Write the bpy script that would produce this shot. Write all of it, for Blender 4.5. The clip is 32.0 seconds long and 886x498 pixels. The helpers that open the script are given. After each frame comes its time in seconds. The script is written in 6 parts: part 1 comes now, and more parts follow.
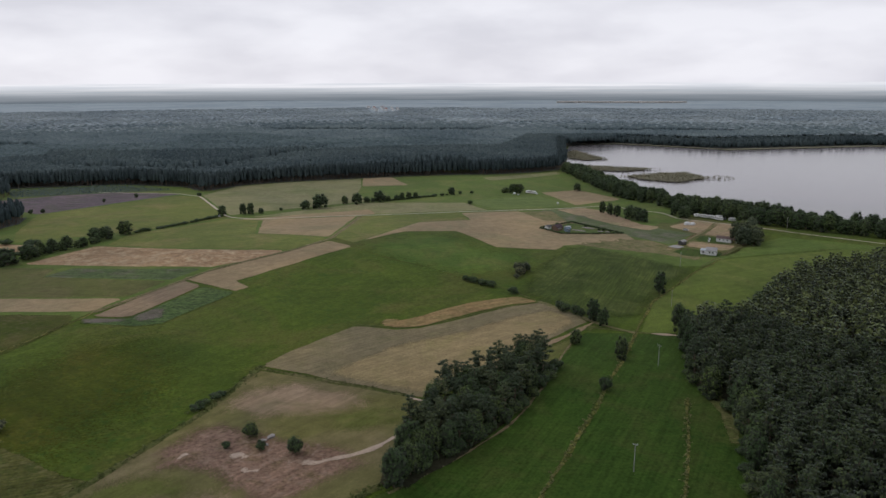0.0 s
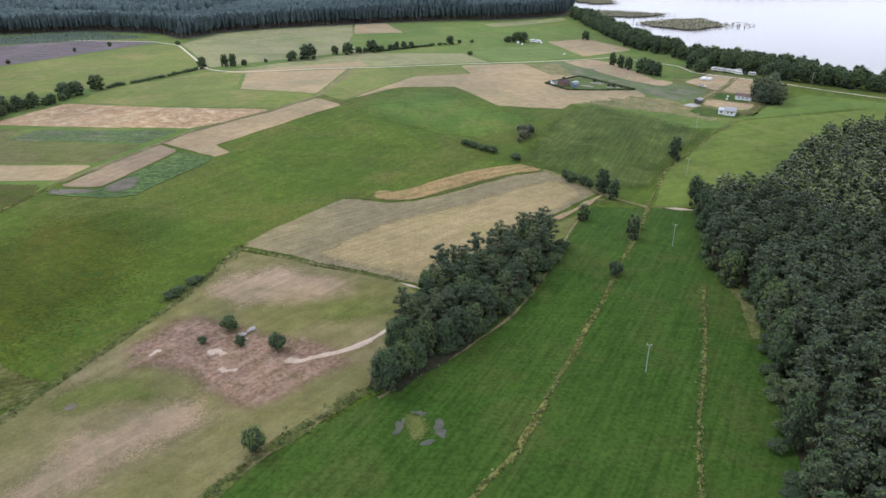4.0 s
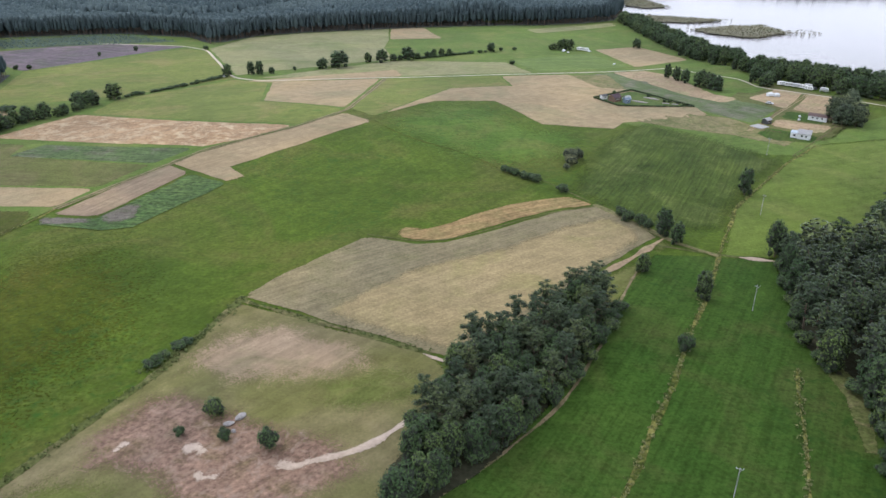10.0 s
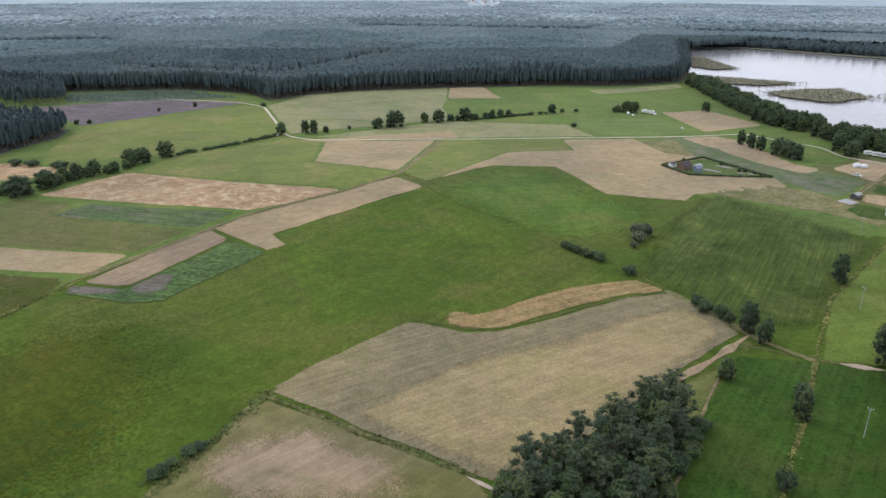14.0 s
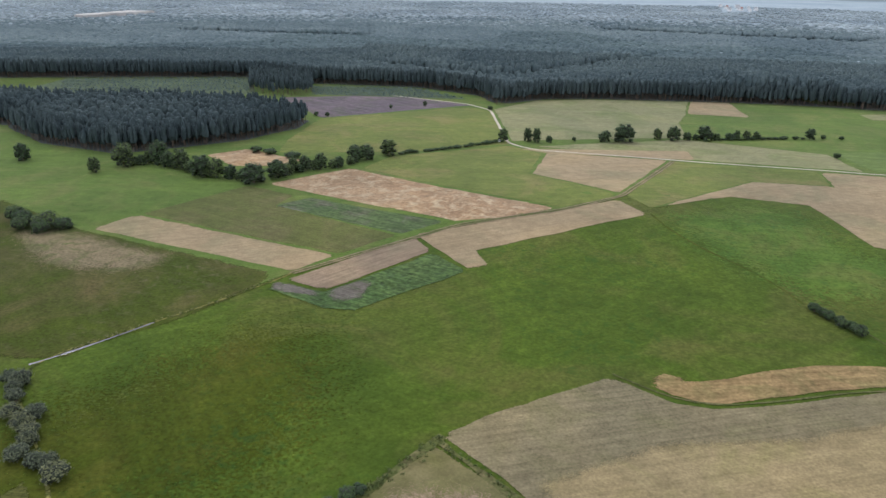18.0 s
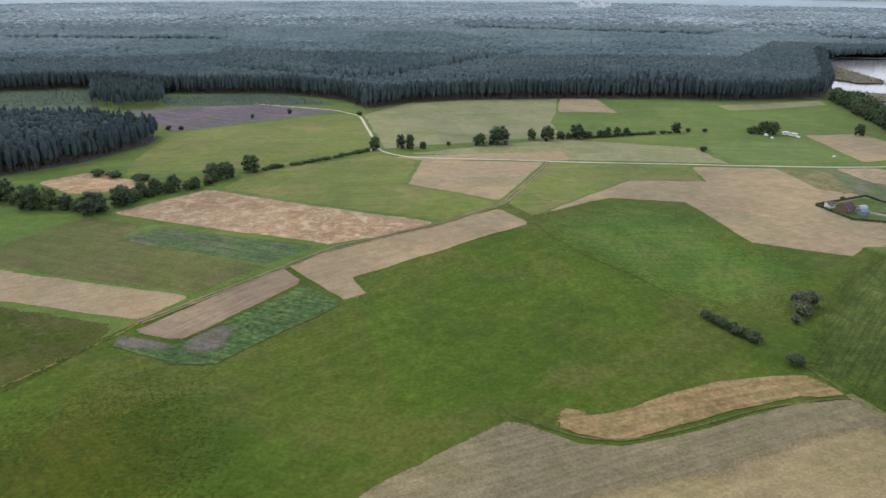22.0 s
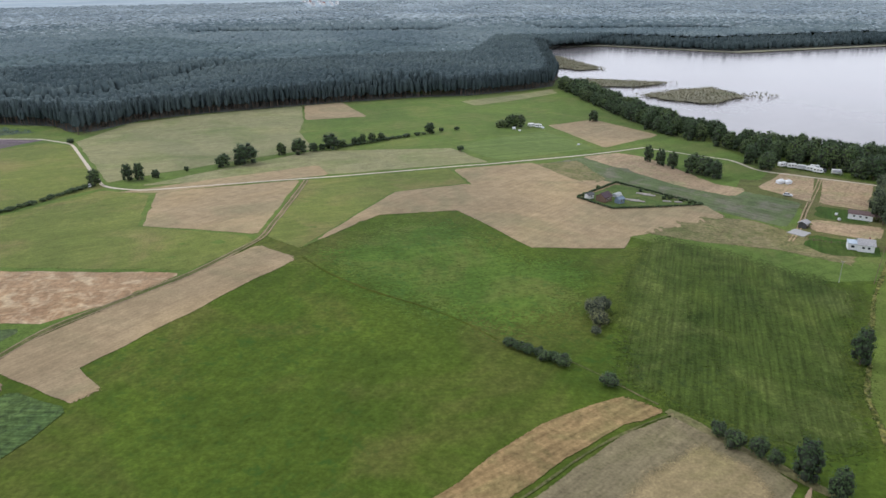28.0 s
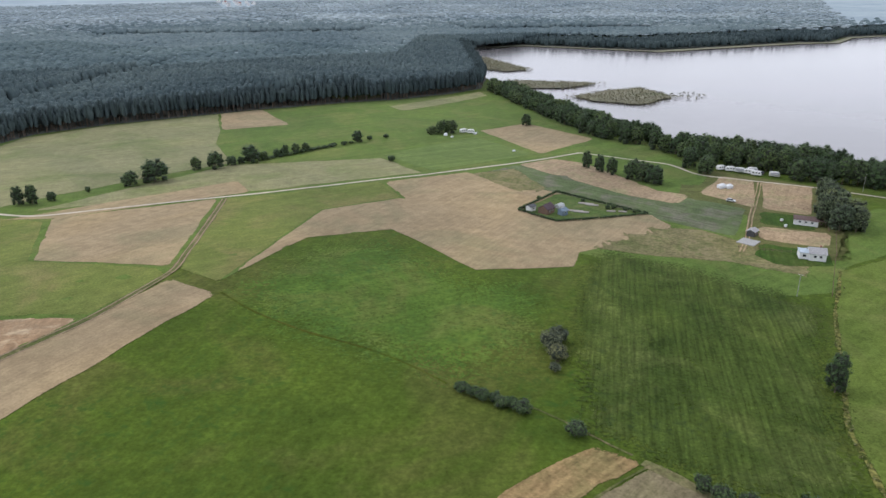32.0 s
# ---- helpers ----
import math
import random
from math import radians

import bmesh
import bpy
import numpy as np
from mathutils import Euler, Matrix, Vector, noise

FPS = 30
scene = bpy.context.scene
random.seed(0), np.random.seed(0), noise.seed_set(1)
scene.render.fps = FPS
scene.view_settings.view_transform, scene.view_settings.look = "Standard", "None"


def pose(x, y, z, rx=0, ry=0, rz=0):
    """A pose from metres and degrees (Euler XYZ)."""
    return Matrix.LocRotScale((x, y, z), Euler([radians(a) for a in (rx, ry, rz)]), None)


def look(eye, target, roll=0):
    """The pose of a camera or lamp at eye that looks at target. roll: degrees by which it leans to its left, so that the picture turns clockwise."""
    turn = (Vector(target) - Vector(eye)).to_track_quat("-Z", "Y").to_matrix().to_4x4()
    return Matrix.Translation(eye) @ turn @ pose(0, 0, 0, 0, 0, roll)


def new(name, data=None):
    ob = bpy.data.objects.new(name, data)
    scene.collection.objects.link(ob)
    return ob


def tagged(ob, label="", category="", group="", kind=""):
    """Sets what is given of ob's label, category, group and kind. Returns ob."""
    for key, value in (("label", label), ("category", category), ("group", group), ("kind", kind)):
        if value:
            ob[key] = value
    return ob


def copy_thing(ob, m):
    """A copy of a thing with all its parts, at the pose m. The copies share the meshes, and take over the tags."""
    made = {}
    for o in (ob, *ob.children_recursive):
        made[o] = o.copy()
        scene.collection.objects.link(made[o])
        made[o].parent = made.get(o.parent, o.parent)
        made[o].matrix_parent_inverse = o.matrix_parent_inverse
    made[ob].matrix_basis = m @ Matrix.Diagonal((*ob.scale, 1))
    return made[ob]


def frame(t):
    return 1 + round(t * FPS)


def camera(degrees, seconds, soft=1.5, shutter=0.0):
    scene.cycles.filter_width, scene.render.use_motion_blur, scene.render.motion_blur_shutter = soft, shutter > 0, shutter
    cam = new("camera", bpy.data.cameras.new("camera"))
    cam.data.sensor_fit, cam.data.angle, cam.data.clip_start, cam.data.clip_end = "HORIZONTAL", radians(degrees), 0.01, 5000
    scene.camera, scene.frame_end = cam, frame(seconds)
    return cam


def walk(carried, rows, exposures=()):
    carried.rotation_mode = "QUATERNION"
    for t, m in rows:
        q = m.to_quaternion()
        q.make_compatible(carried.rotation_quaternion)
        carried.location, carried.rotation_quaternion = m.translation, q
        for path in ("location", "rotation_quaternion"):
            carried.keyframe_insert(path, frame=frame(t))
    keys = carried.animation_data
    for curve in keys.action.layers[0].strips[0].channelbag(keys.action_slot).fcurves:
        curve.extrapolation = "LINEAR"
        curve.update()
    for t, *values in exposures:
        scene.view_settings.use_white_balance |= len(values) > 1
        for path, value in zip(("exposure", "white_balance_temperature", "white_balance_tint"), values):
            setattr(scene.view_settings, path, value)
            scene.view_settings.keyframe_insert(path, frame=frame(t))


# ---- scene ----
# camera: t, x, y, z, tilt from straight down, heading, lean
PATH = [
    (0, -0.00, -0.00, 100.00, 77.04, 0.00, -0.19),
    (0.5, 0.11, 3.27, 100.21, 74.92, -0.04, -0.18),
    (1, 0.21, 6.53, 100.41, 71.30, -0.06, -0.15),
    (1.5, 0.32, 9.78, 100.59, 67.66, -0.08, -0.08),
    (2, 0.43, 13.03, 100.76, 65.17, -0.08, -0.01),
    (2.5, 0.52, 16.30, 100.90, 65.07, -0.07, -0.02),
    (4.5, 0.69, 29.60, 100.86, 65.04, -0.13, -0.01),
    (5, 0.71, 32.94, 100.83, 65.03, -0.14, 0.01),
    (5.5, 0.74, 36.29, 100.79, 65.03, -0.15, 0.01),
    (6, 0.77, 39.63, 100.76, 65.01, 0.13, 0.03),
    (6.5, 0.81, 42.97, 100.72, 65.01, 0.43, 0.01),
    (7, 0.85, 46.31, 100.67, 65.00, 0.69, 0.04),
    (7.5, 0.89, 49.64, 100.62, 65.00, 0.96, 0.04),
    (8, 0.93, 52.97, 100.57, 65.01, 1.26, 0.02),
    (8.5, 0.96, 56.29, 100.53, 65.02, 1.54, -0.02),
    (9, 1.00, 59.61, 100.49, 65.01, 1.83, -0.01),
    (9.5, 1.02, 62.93, 100.45, 65.03, 2.19, -0.01),
    (10, 1.04, 66.25, 100.39, 65.03, 3.04, 0.01),
    (10.5, 1.04, 69.58, 100.34, 65.05, 4.49, 0.01),
    (11, 1.01, 72.91, 100.29, 65.06, 6.00, 0.07),
    (11.5, 0.93, 76.25, 100.26, 65.07, 7.35, 0.11),
    (12, 0.80, 79.56, 100.25, 66.08, 7.56, 0.08),
    (12.5, 0.61, 82.87, 100.27, 68.81, 7.55, -0.01),
    (13, 0.39, 86.16, 100.32, 69.09, 7.53, 0.01),
    (13.5, 0.13, 89.43, 100.38, 69.09, 7.54, 0.04),
    (14, -0.15, 92.69, 100.45, 69.11, 7.71, 0.06),
    (14.5, -0.47, 95.92, 100.52, 69.13, 9.67, 0.11),
    (16.5, -2.48, 108.18, 100.91, 69.11, 13.61, 0.25),
    (17, -3.15, 111.33, 100.98, 69.14, 16.43, 0.32),
    (17.5, -3.84, 114.50, 101.05, 69.12, 22.42, 0.59),
    (18, -4.57, 117.66, 101.10, 69.11, 25.73, 0.68),
    (18.5, -5.35, 120.79, 101.13, 69.10, 25.72, 0.66),
    (19, -6.21, 123.88, 101.14, 69.10, 25.67, 0.64),
    (19.5, -7.15, 126.94, 101.14, 69.13, 24.62, 0.57),
    (20, -8.17, 129.97, 101.13, 69.12, 22.88, 0.49),
    (20.5, -9.26, 132.98, 101.12, 69.11, 21.07, 0.41),
    (21, -10.40, 136.00, 101.13, 69.12, 19.26, 0.37),
    (21.5, -11.57, 139.02, 101.14, 69.12, 17.48, 0.26),
    (22, -12.75, 142.05, 101.15, 69.10, 15.67, 0.19),
    (22.5, -13.91, 145.11, 101.17, 69.08, 13.90, 0.20),
    (23, -15.03, 148.20, 101.19, 69.08, 12.10, 0.18),
    (23.5, -16.08, 151.32, 101.20, 69.07, 10.28, 0.13),
    (24, -17.06, 154.45, 101.21, 69.08, 8.94, 0.10),
    (24.5, -17.98, 157.59, 101.21, 69.06, 8.83, 0.10),
    (26.5, -20.13, 170.20, 100.83, 69.05, 3.77, -0.16),
    (27, -20.56, 173.37, 100.74, 69.00, -1.01, -0.32),
    (27.5, -20.97, 176.55, 100.66, 69.00, -2.91, -0.45),
    (28, -21.33, 179.73, 100.59, 68.97, -4.50, -0.53),
    (28.5, -21.61, 182.92, 100.54, 68.95, -5.74, -0.53),
    (29, -21.81, 186.11, 100.50, 68.95, -5.79, -0.53),
    (29.5, -21.91, 189.31, 100.48, 68.96, -5.88, -0.50),
    (30, -21.94, 192.53, 100.47, 68.96, -6.90, -0.53),
    (30.5, -21.92, 195.77, 100.46, 68.94, -8.20, -0.52),
    (31, -21.85, 199.03, 100.44, 68.92, -9.51, -0.51),
    (31.5, -21.76, 202.30, 100.41, 68.88, -10.49, -0.45),
    (32, -21.65, 205.58, 100.39, 68.89, -10.55, -0.42),
]
cam = camera(63.08, 32.0)
EXPOSURES = [(0.0, -1.0, 6250, 13), (0.5, -0.9, 6250, 13), (1.0, -0.6, 6250, 13), (1.5, -0.2, 6250, 13), (2.0, 0.24, 5800, 11), (11.5, 0.24, 5800, 11), (12.5, 0.03, 5880, 11), (32.0, -0.06, 5960, 11)]
walk(cam, [(t, pose(x, y, z, rx, 0, rz) @ pose(0, 0, 0, 0, 0, lean)) for t, x, y, z, rx, rz, lean in PATH], EXPOSURES)

# ---- sky and sun: thin bright overcast ----
SUN_AZ, SUN_EL = radians(-60), radians(48)
world = bpy.data.worlds.new("overcast_sky")
scene.world = world
world.use_nodes = True
wn, wl = world.node_tree.nodes, world.node_tree.links
wn.clear()
w_out, w_bg = wn.new("ShaderNodeOutputWorld"), wn.new("ShaderNodeBackground")
w_sky = wn.new("ShaderNodeTexSky")
w_sky.sky_type, w_sky.sun_disc = "NISHITA", False
w_sky.sun_elevation, w_sky.sun_rotation = SUN_EL, SUN_AZ
w_tc, w_map = wn.new("ShaderNodeTexCoord"), wn.new("ShaderNodeMapping")
w_map.inputs["Scale"].default_value = (2.6, 2.6, 9.0)
w_noise = wn.new("ShaderNodeTexNoise")
w_noise.inputs["Scale"].default_value, w_noise.inputs["Detail"].default_value = 1.6, 6.0
w_ramp = wn.new("ShaderNodeValToRGB")
w_ramp.color_ramp.elements[0].position, w_ramp.color_ramp.elements[0].color = 0.36, (10.0, 9.9, 10.3, 1)
w_ramp.color_ramp.elements[1].position, w_ramp.color_ramp.elements[1].color = 0.60, (12.4, 12.3, 12.5, 1)
w_mix = wn.new("ShaderNodeMix")
w_mix.data_type = "RGBA"
w_mix.inputs["Factor"].default_value = 0.93
w_bg.inputs["Strength"].default_value = 0.1
wl.new(w_tc.outputs["Generated"], w_map.inputs["Vector"])
wl.new(w_map.outputs["Vector"], w_noise.inputs["Vector"])
wl.new(w_noise.outputs["Fac"], w_ramp.inputs["Fac"])
wl.new(w_sky.outputs["Color"], w_mix.inputs["A"])
wl.new(w_ramp.outputs["Color"], w_mix.inputs["B"])
# bright haze low in the sky
w_sep, w_low, w_glow = wn.new("ShaderNodeSeparateXYZ"), wn.new("ShaderNodeMapRange"), wn.new("ShaderNodeVectorMath")
w_low.inputs["From Min"].default_value, w_low.inputs["From Max"].default_value = 0.05, 0.5
w_low.inputs["To Min"].default_value, w_low.inputs["To Max"].default_value = 1.5, 0.93
w_glow.operation = "SCALE"
wl.new(w_tc.outputs["Generated"], w_sep.inputs["Vector"])
wl.new(w_sep.outputs["Z"], w_low.inputs["Value"])
wl.new(w_mix.outputs["Result"], w_glow.inputs[0])
wl.new(w_low.outputs["Result"], w_glow.inputs["Scale"])
wl.new(w_glow.outputs["Vector"], w_bg.inputs["Color"])
wl.new(w_bg.outputs["Background"], w_out.inputs["Surface"])
sun = new("sun", bpy.data.lights.new("sun", "SUN"))
sun.data.energy, sun.data.angle, sun.data.color = 1.1, radians(14), (1.0, 0.96, 0.9)
sun.matrix_world = look((math.sin(SUN_AZ) * 300, math.cos(SUN_AZ) * 300, math.tan(SUN_EL) * 300), (0, 0, 0))

# ---- materials ----
def nodes_of(name):
    m = bpy.data.materials.new(name)
    m.use_nodes = True
    n = m.node_tree.nodes
    return m, n, m.node_tree.links, n["Principled BSDF"]


def noise_node(n, l, vec, scale, detail=4.0, rough=0.6, distortion=0.0):
    t = n.new("ShaderNodeTexNoise")
    t.inputs["Scale"].default_value, t.inputs["Detail"].default_value = scale, detail
    t.inputs["Roughness"].default_value, t.inputs["Distortion"].default_value = rough, distortion
    l.new(vec, t.inputs["Vector"])
    return t.outputs["Fac"]


def ramp_node(n, l, fac, stops):
    r = n.new("ShaderNodeValToRGB")
    while len(r.color_ramp.elements) < len(stops):
        r.color_ramp.elements.new(0.5)
    for e, (p, c) in zip(r.color_ramp.elements, stops):
        e.position, e.color = p, (*c, 1)
    l.new(fac, r.inputs["Fac"])
    return r.outputs["Color"]


def mix_node(n, l, fac, a, b, mode="MIX"):
    m = n.new("ShaderNodeMix")
    m.data_type, m.blend_type = "RGBA", mode
    for socket, v in (("Factor", fac), ("A", a), ("B", b)):
        if isinstance(v, (int, float)):
            m.inputs[socket].default_value = v
        elif isinstance(v, tuple):
            m.inputs[socket].default_value = (*v, 1)
        else:
            l.new(v, m.inputs[socket])
    return m.outputs["Result"]


def field_mat(name, dark, light, patch=None, patch_size=40.0, rows=None, row_width=3.0, row_depth=0.3, grain=1.5, grain_depth=0.35, bump=0.3, patch_amount=(0.48, 0.68), ragged=True, sheen=0.10, clumps=None, feather="", broad=0.14):
    """Vegetation or soil: broad mottling between two colours, worn patches of a third, working rows along a heading, fine grain."""
    m, n, l, b = nodes_of(name)
    tc = n.new("ShaderNodeTexCoord").outputs["Object"]
    base = ramp_node(n, l, noise_node(n, l, tc, 1 / 28.0, 5.0, 0.62, 0.6), [(0.3, dark), (0.7, light)])
    if patch:
        f = ramp_node(n, l, noise_node(n, l, tc, 1 / patch_size, 4.0, 0.6, 0.8), [(patch_amount[0], (0, 0, 0)), (patch_amount[1], (1, 1, 1))])
        base = mix_node(n, l, f, base, patch)
    if rows is not None:
        mp = n.new("ShaderNodeMapping")
        mp.vector_type = "TEXTURE"
        mp.inputs["Rotation"].default_value = (0, 0, radians(rows))
        mp.inputs["Scale"].default_value = (row_width * 22, row_width, 100)
        l.new(tc, mp.inputs["Vector"])
        f = noise_node(n, l, mp.outputs["Vector"], 1.0, 3.0, 0.6, 0.0)
        f = ramp_node(n, l, f, [(0.36, (1 - row_depth,) * 3), (0.64, (1 + row_depth * 0.6,) * 3)])
        base = mix_node(n, l, 1.0, base, f, "MULTIPLY")
    g = noise_node(n, l, tc, grain, 5.0, 0.7)
    f = ramp_node(n, l, g, [(0.3, (1 - grain_depth,) * 3), (0.7, (1 + grain_depth,) * 3)])
    base = mix_node(n, l, 1.0, base, f, "MULTIPLY")
    g2 = noise_node(n, l, tc, 0.22, 4.0, 0.65)
    f2 = ramp_node(n, l, g2, [(0.32, (0.86,) * 3), (0.68, (1.14,) * 3)])
    base = mix_node(n, l, 1.0, base, f2, "MULTIPLY")
    g3 = noise_node(n, l, tc, 0.011, 3.0, 0.55, 1.2)
    f3 = ramp_node(n, l, g3, [(0.34, (1 - broad, 1 - broad * 0.86, 1 - broad * 0.7)), (0.5, (1.0, 1.0, 1.0)), (0.66, (1 + broad, 1 + broad * 0.86, 1 + broad * 0.4))])
    base = mix_node(n, l, 1.0, base, f3, "MULTIPLY")
    if clumps:  # rank tussocks of another tone, in loose drifts
        drift = ramp_node(n, l, noise_node(n, l, tc, 1 / 60.0, 3.0, 0.5, 0.5), [(0.42, (0, 0, 0)), (0.62, (1, 1, 1))])
        spot = ramp_node(n, l, noise_node(n, l, tc, 0.30, 5.0, 0.72, 0.4), [(0.52, (0, 0, 0)), (0.66, (1, 1, 1))])
        base = mix_node(n, l, mix_node(n, l, 1.0, drift, spot, "MULTIPLY"), base, clumps)
    bp = n.new("ShaderNodeBump")
    bp.inputs["Strength"].default_value, bp.inputs["Distance"].default_value = bump, 0.25
    l.new(g, bp.inputs["Height"])
    l.new(bp.outputs["Normal"], b.inputs["Normal"])
    l.new(base, b.inputs["Base Color"])
    b.inputs["Roughness"].default_value = 0.95
    b.inputs["Specular IOR Level"].default_value = 0.05
    b.inputs["Sheen Weight"].default_value, b.inputs["Sheen Roughness"].default_value = sheen, 0.28
    b.inputs["Sheen Tint"].default_value = (0.95, 1.0, 0.80, 1)
    if ragged:  # the sward thins out towards the edge of the plot
        at = n.new("ShaderNodeAttribute")
        at.attribute_name = "rim"
        fine = noise_node(n, l, tc, *{"": (1.3, 4.0, 0.75), "broad": (1.1, 2.0, 0.5), "fine": (3.4, 4.0, 0.7)}[feather])
        coarse = noise_node(n, l, tc, 0.13, 3.0, 0.6)
        mix = [n.new("ShaderNodeMath") for _ in range(3)]
        for q, a, k, b2 in zip(mix, (fine, coarse, at.outputs["Fac"]), (2.8, 0.8, 1.0) if feather else (1.1, 0.7, 1.2), (None, 0, 1)):
            q.operation = "MULTIPLY_ADD"
            l.new(a, q.inputs[0])
            q.inputs[1].default_value = k
            if b2 is None:
                q.inputs[2].default_value = -1.82 if feather else -1.0
            else:
                l.new(mix[b2].outputs[0], q.inputs[2])
        cover = ramp_node(n, l, mix[2].outputs[0], [(0.47, (0, 0, 0)), (0.55, (1, 1, 1))])
        clear, blend = n.new("ShaderNodeBsdfTransparent"), n.new("ShaderNodeMixShader")
        l.new(cover, blend.inputs[0])
        l.new(clear.outputs[0], blend.inputs[1])
        l.new(b.outputs[0], blend.inputs[2])
        l.new(blend.outputs[0], n["Material Output"].inputs["Surface"])
    return m


def leaf_mat(name, dark, light, sheen=0.0, single=True, stands=False):
    """Foliage. single: each tree or bush has its own tone; stands: broad tones from stand to stand."""
    m, n, l, b = nodes_of(name)
    geo = n.new("ShaderNodeNewGeometry")
    tc = n.new("ShaderNodeTexCoord").outputs["Object"]
    c = ramp_node(n, l, geo.outputs["Random Per Island"], [(0.0, dark), (1.0, light)])
    if single:
        info = n.new("ShaderNodeObjectInfo")
        tone = ramp_node(n, l, info.outputs["Random"], [(0.0, (0.70, 0.76, 0.80)), (0.6, (1.0, 1.0, 1.0)), (1.0, (1.38, 1.26, 1.0))])
    elif stands:
        tone = ramp_node(n, l, noise_node(n, l, tc, 0.14, 4.0, 0.7), [(0.34, (0.88, 0.90, 0.91)), (0.68, (1.12, 1.10, 1.03))])
    else:
        tone = ramp_node(n, l, noise_node(n, l, tc, 0.14, 4.0, 0.7), [(0.34, (0.74, 0.78, 0.80)), (0.52, (1.0, 1.0, 1.0)), (0.68, (1.26, 1.22, 1.04))])
    c = mix_node(n, l, 1.0, c, tone, "MULTIPLY")
    if stands:
        broad = ramp_node(n, l, noise_node(n, l, tc, 0.0045, 5.0, 0.65, 1.0), [(0.38, (0.74, 0.78, 0.80)), (0.62, (1.16, 1.14, 1.1))])
        c = mix_node(n, l, 1.0, c, broad, "MULTIPLY")
    l.new(c, b.inputs["Base Color"])
    b.inputs["Roughness"].default_value = 0.85
    b.inputs["Specular IOR Level"].default_value = 0.08
    if sheen:
        b.inputs["Sheen Weight"].default_value = sheen
        b.inputs["Sheen Roughness"].default_value = 0.4
        b.inputs["Sheen Tint"].default_value = (0.74, 0.88, 1.0, 1)
    return m


def plain_mat(name, colour, rough=0.7, metal=0.0, vary=0.12, scale=3.0):
    m, n, l, b = nodes_of(name)
    tc = n.new("ShaderNodeTexCoord").outputs["Object"]
    lo, hi = tuple(c * (1 - vary) for c in colour), tuple(c * (1 + vary) for c in colour)
    g = noise_node(n, l, tc, scale, 5.0)
    l.new(ramp_node(n, l, g, [(0.35, lo), (0.65, hi)]), b.inputs["Base Color"])
    b.inputs["Roughness"].default_value, b.inputs["Metallic"].default_value = rough, metal
    return m


M_MEADOW = field_mat("meadow_grass", (0.055, 0.087, 0.012), (0.081, 0.119, 0.016), (0.095, 0.104, 0.025), 46, 58, 3.0, 0.10, grain=0.75, grain_depth=0.32, bump=0.6, ragged=False, clumps=(0.041, 0.085, 0.014), broad=0.12)
M_OLDGRASS = field_mat("olive_meadow_grass", (0.049, 0.066, 0.007), (0.068, 0.085, 0.010), (0.081, 0.085, 0.013), 30, -32, 3.0, 0.10, grain=0.75, grain_depth=0.34, bump=0.6, feather="broad", clumps=(0.036, 0.070, 0.013))
# greener far grass, its hazy, sunlit lightness put into the colour
M_FARMEADOW = field_mat("brightened_meadow_grass", (0.066, 0.117, 0.019), (0.092, 0.146, 0.025), (0.109, 0.135, 0.032), 34, 20, 3.0, 0.10, grain=0.75, grain_depth=0.32, feather="broad", clumps=(0.054, 0.109, 0.023))
M_PASTURE = field_mat("dull_pasture", (0.045, 0.063, 0.009), (0.063, 0.081, 0.012), (0.094, 0.081, 0.031), 34, -30, 5.0, 0.12, grain=0.9, patch_amount=(0.46, 0.70), clumps=(0.108, 0.101, 0.047))
M_LAWN = field_mat("lawn_grass", (0.062, 0.100, 0.026), (0.085, 0.122, 0.034), (0.115, 0.122, 0.046), 12, None, grain=0.9)
M_LUSH = field_mat("lush_mown_grass", (0.033, 0.070, 0.011), (0.049, 0.088, 0.015), (0.062, 0.083, 0.020), 26, 62, 1.4, 0.20, grain=0.9, grain_depth=0.34, clumps=(0.028, 0.061, 0.011))
M_HILL = field_mat("mown_hay_meadow", (0.037, 0.060, 0.011), (0.073, 0.104, 0.020), (0.093, 0.118, 0.029), 26, 66, 1.1, 0.30, grain=1.0, grain_depth=0.36, clumps=(0.035, 0.056, 0.015), broad=0.22, feather="broad")
# grass with the sun patch beyond the wood painted into its colour
M_SUNNY = field_mat("meadow_painted_sunlit", (0.089, 0.127, 0.024), (0.116, 0.155, 0.032), (0.134, 0.159, 0.041), 30, 24, 3, 0.1)
M_LIGHTGREEN = field_mat("young_ley", (0.119, 0.149, 0.036), (0.153, 0.174, 0.047), (0.181, 0.170, 0.061), 34, 20, 3, 0.1)
M_GREEN = field_mat("even_green_ley", (0.083, 0.130, 0.028), (0.108, 0.159, 0.034), (0.131, 0.154, 0.045), 30, 24, 4, 0.10)
M_OLIVE = field_mat("olive_grass", (0.086, 0.099, 0.031), (0.110, 0.119, 0.039), (0.133, 0.121, 0.053), 30, -8, 3, 0.12)
M_BRIGHT = field_mat("fresh_green_plot", (0.104, 0.152, 0.042), (0.130, 0.176, 0.052), None, 30, 20, 5, 0.12)
M_STUBBLE = field_mat("grey_stubble", (0.187, 0.156, 0.091), (0.233, 0.196, 0.114), (0.190, 0.168, 0.088), 16, 39, 1.2, 0.16, grain=1.3, grain_depth=0.30, bump=0.8)
M_STUBBLE2 = field_mat("yellowish_stubble", (0.271, 0.213, 0.111), (0.338, 0.263, 0.140), (0.264, 0.223, 0.101), 22, 39, 1.6, 0.12, grain=1.3, grain_depth=0.26, bump=0.7, feather="fine")
M_TAN = field_mat("harvested_tan_field", (0.273, 0.206, 0.122), (0.338, 0.260, 0.158), (0.244, 0.206, 0.119), 40, 48, 1.3, 0.10, grain=1.3, grain_depth=0.16)
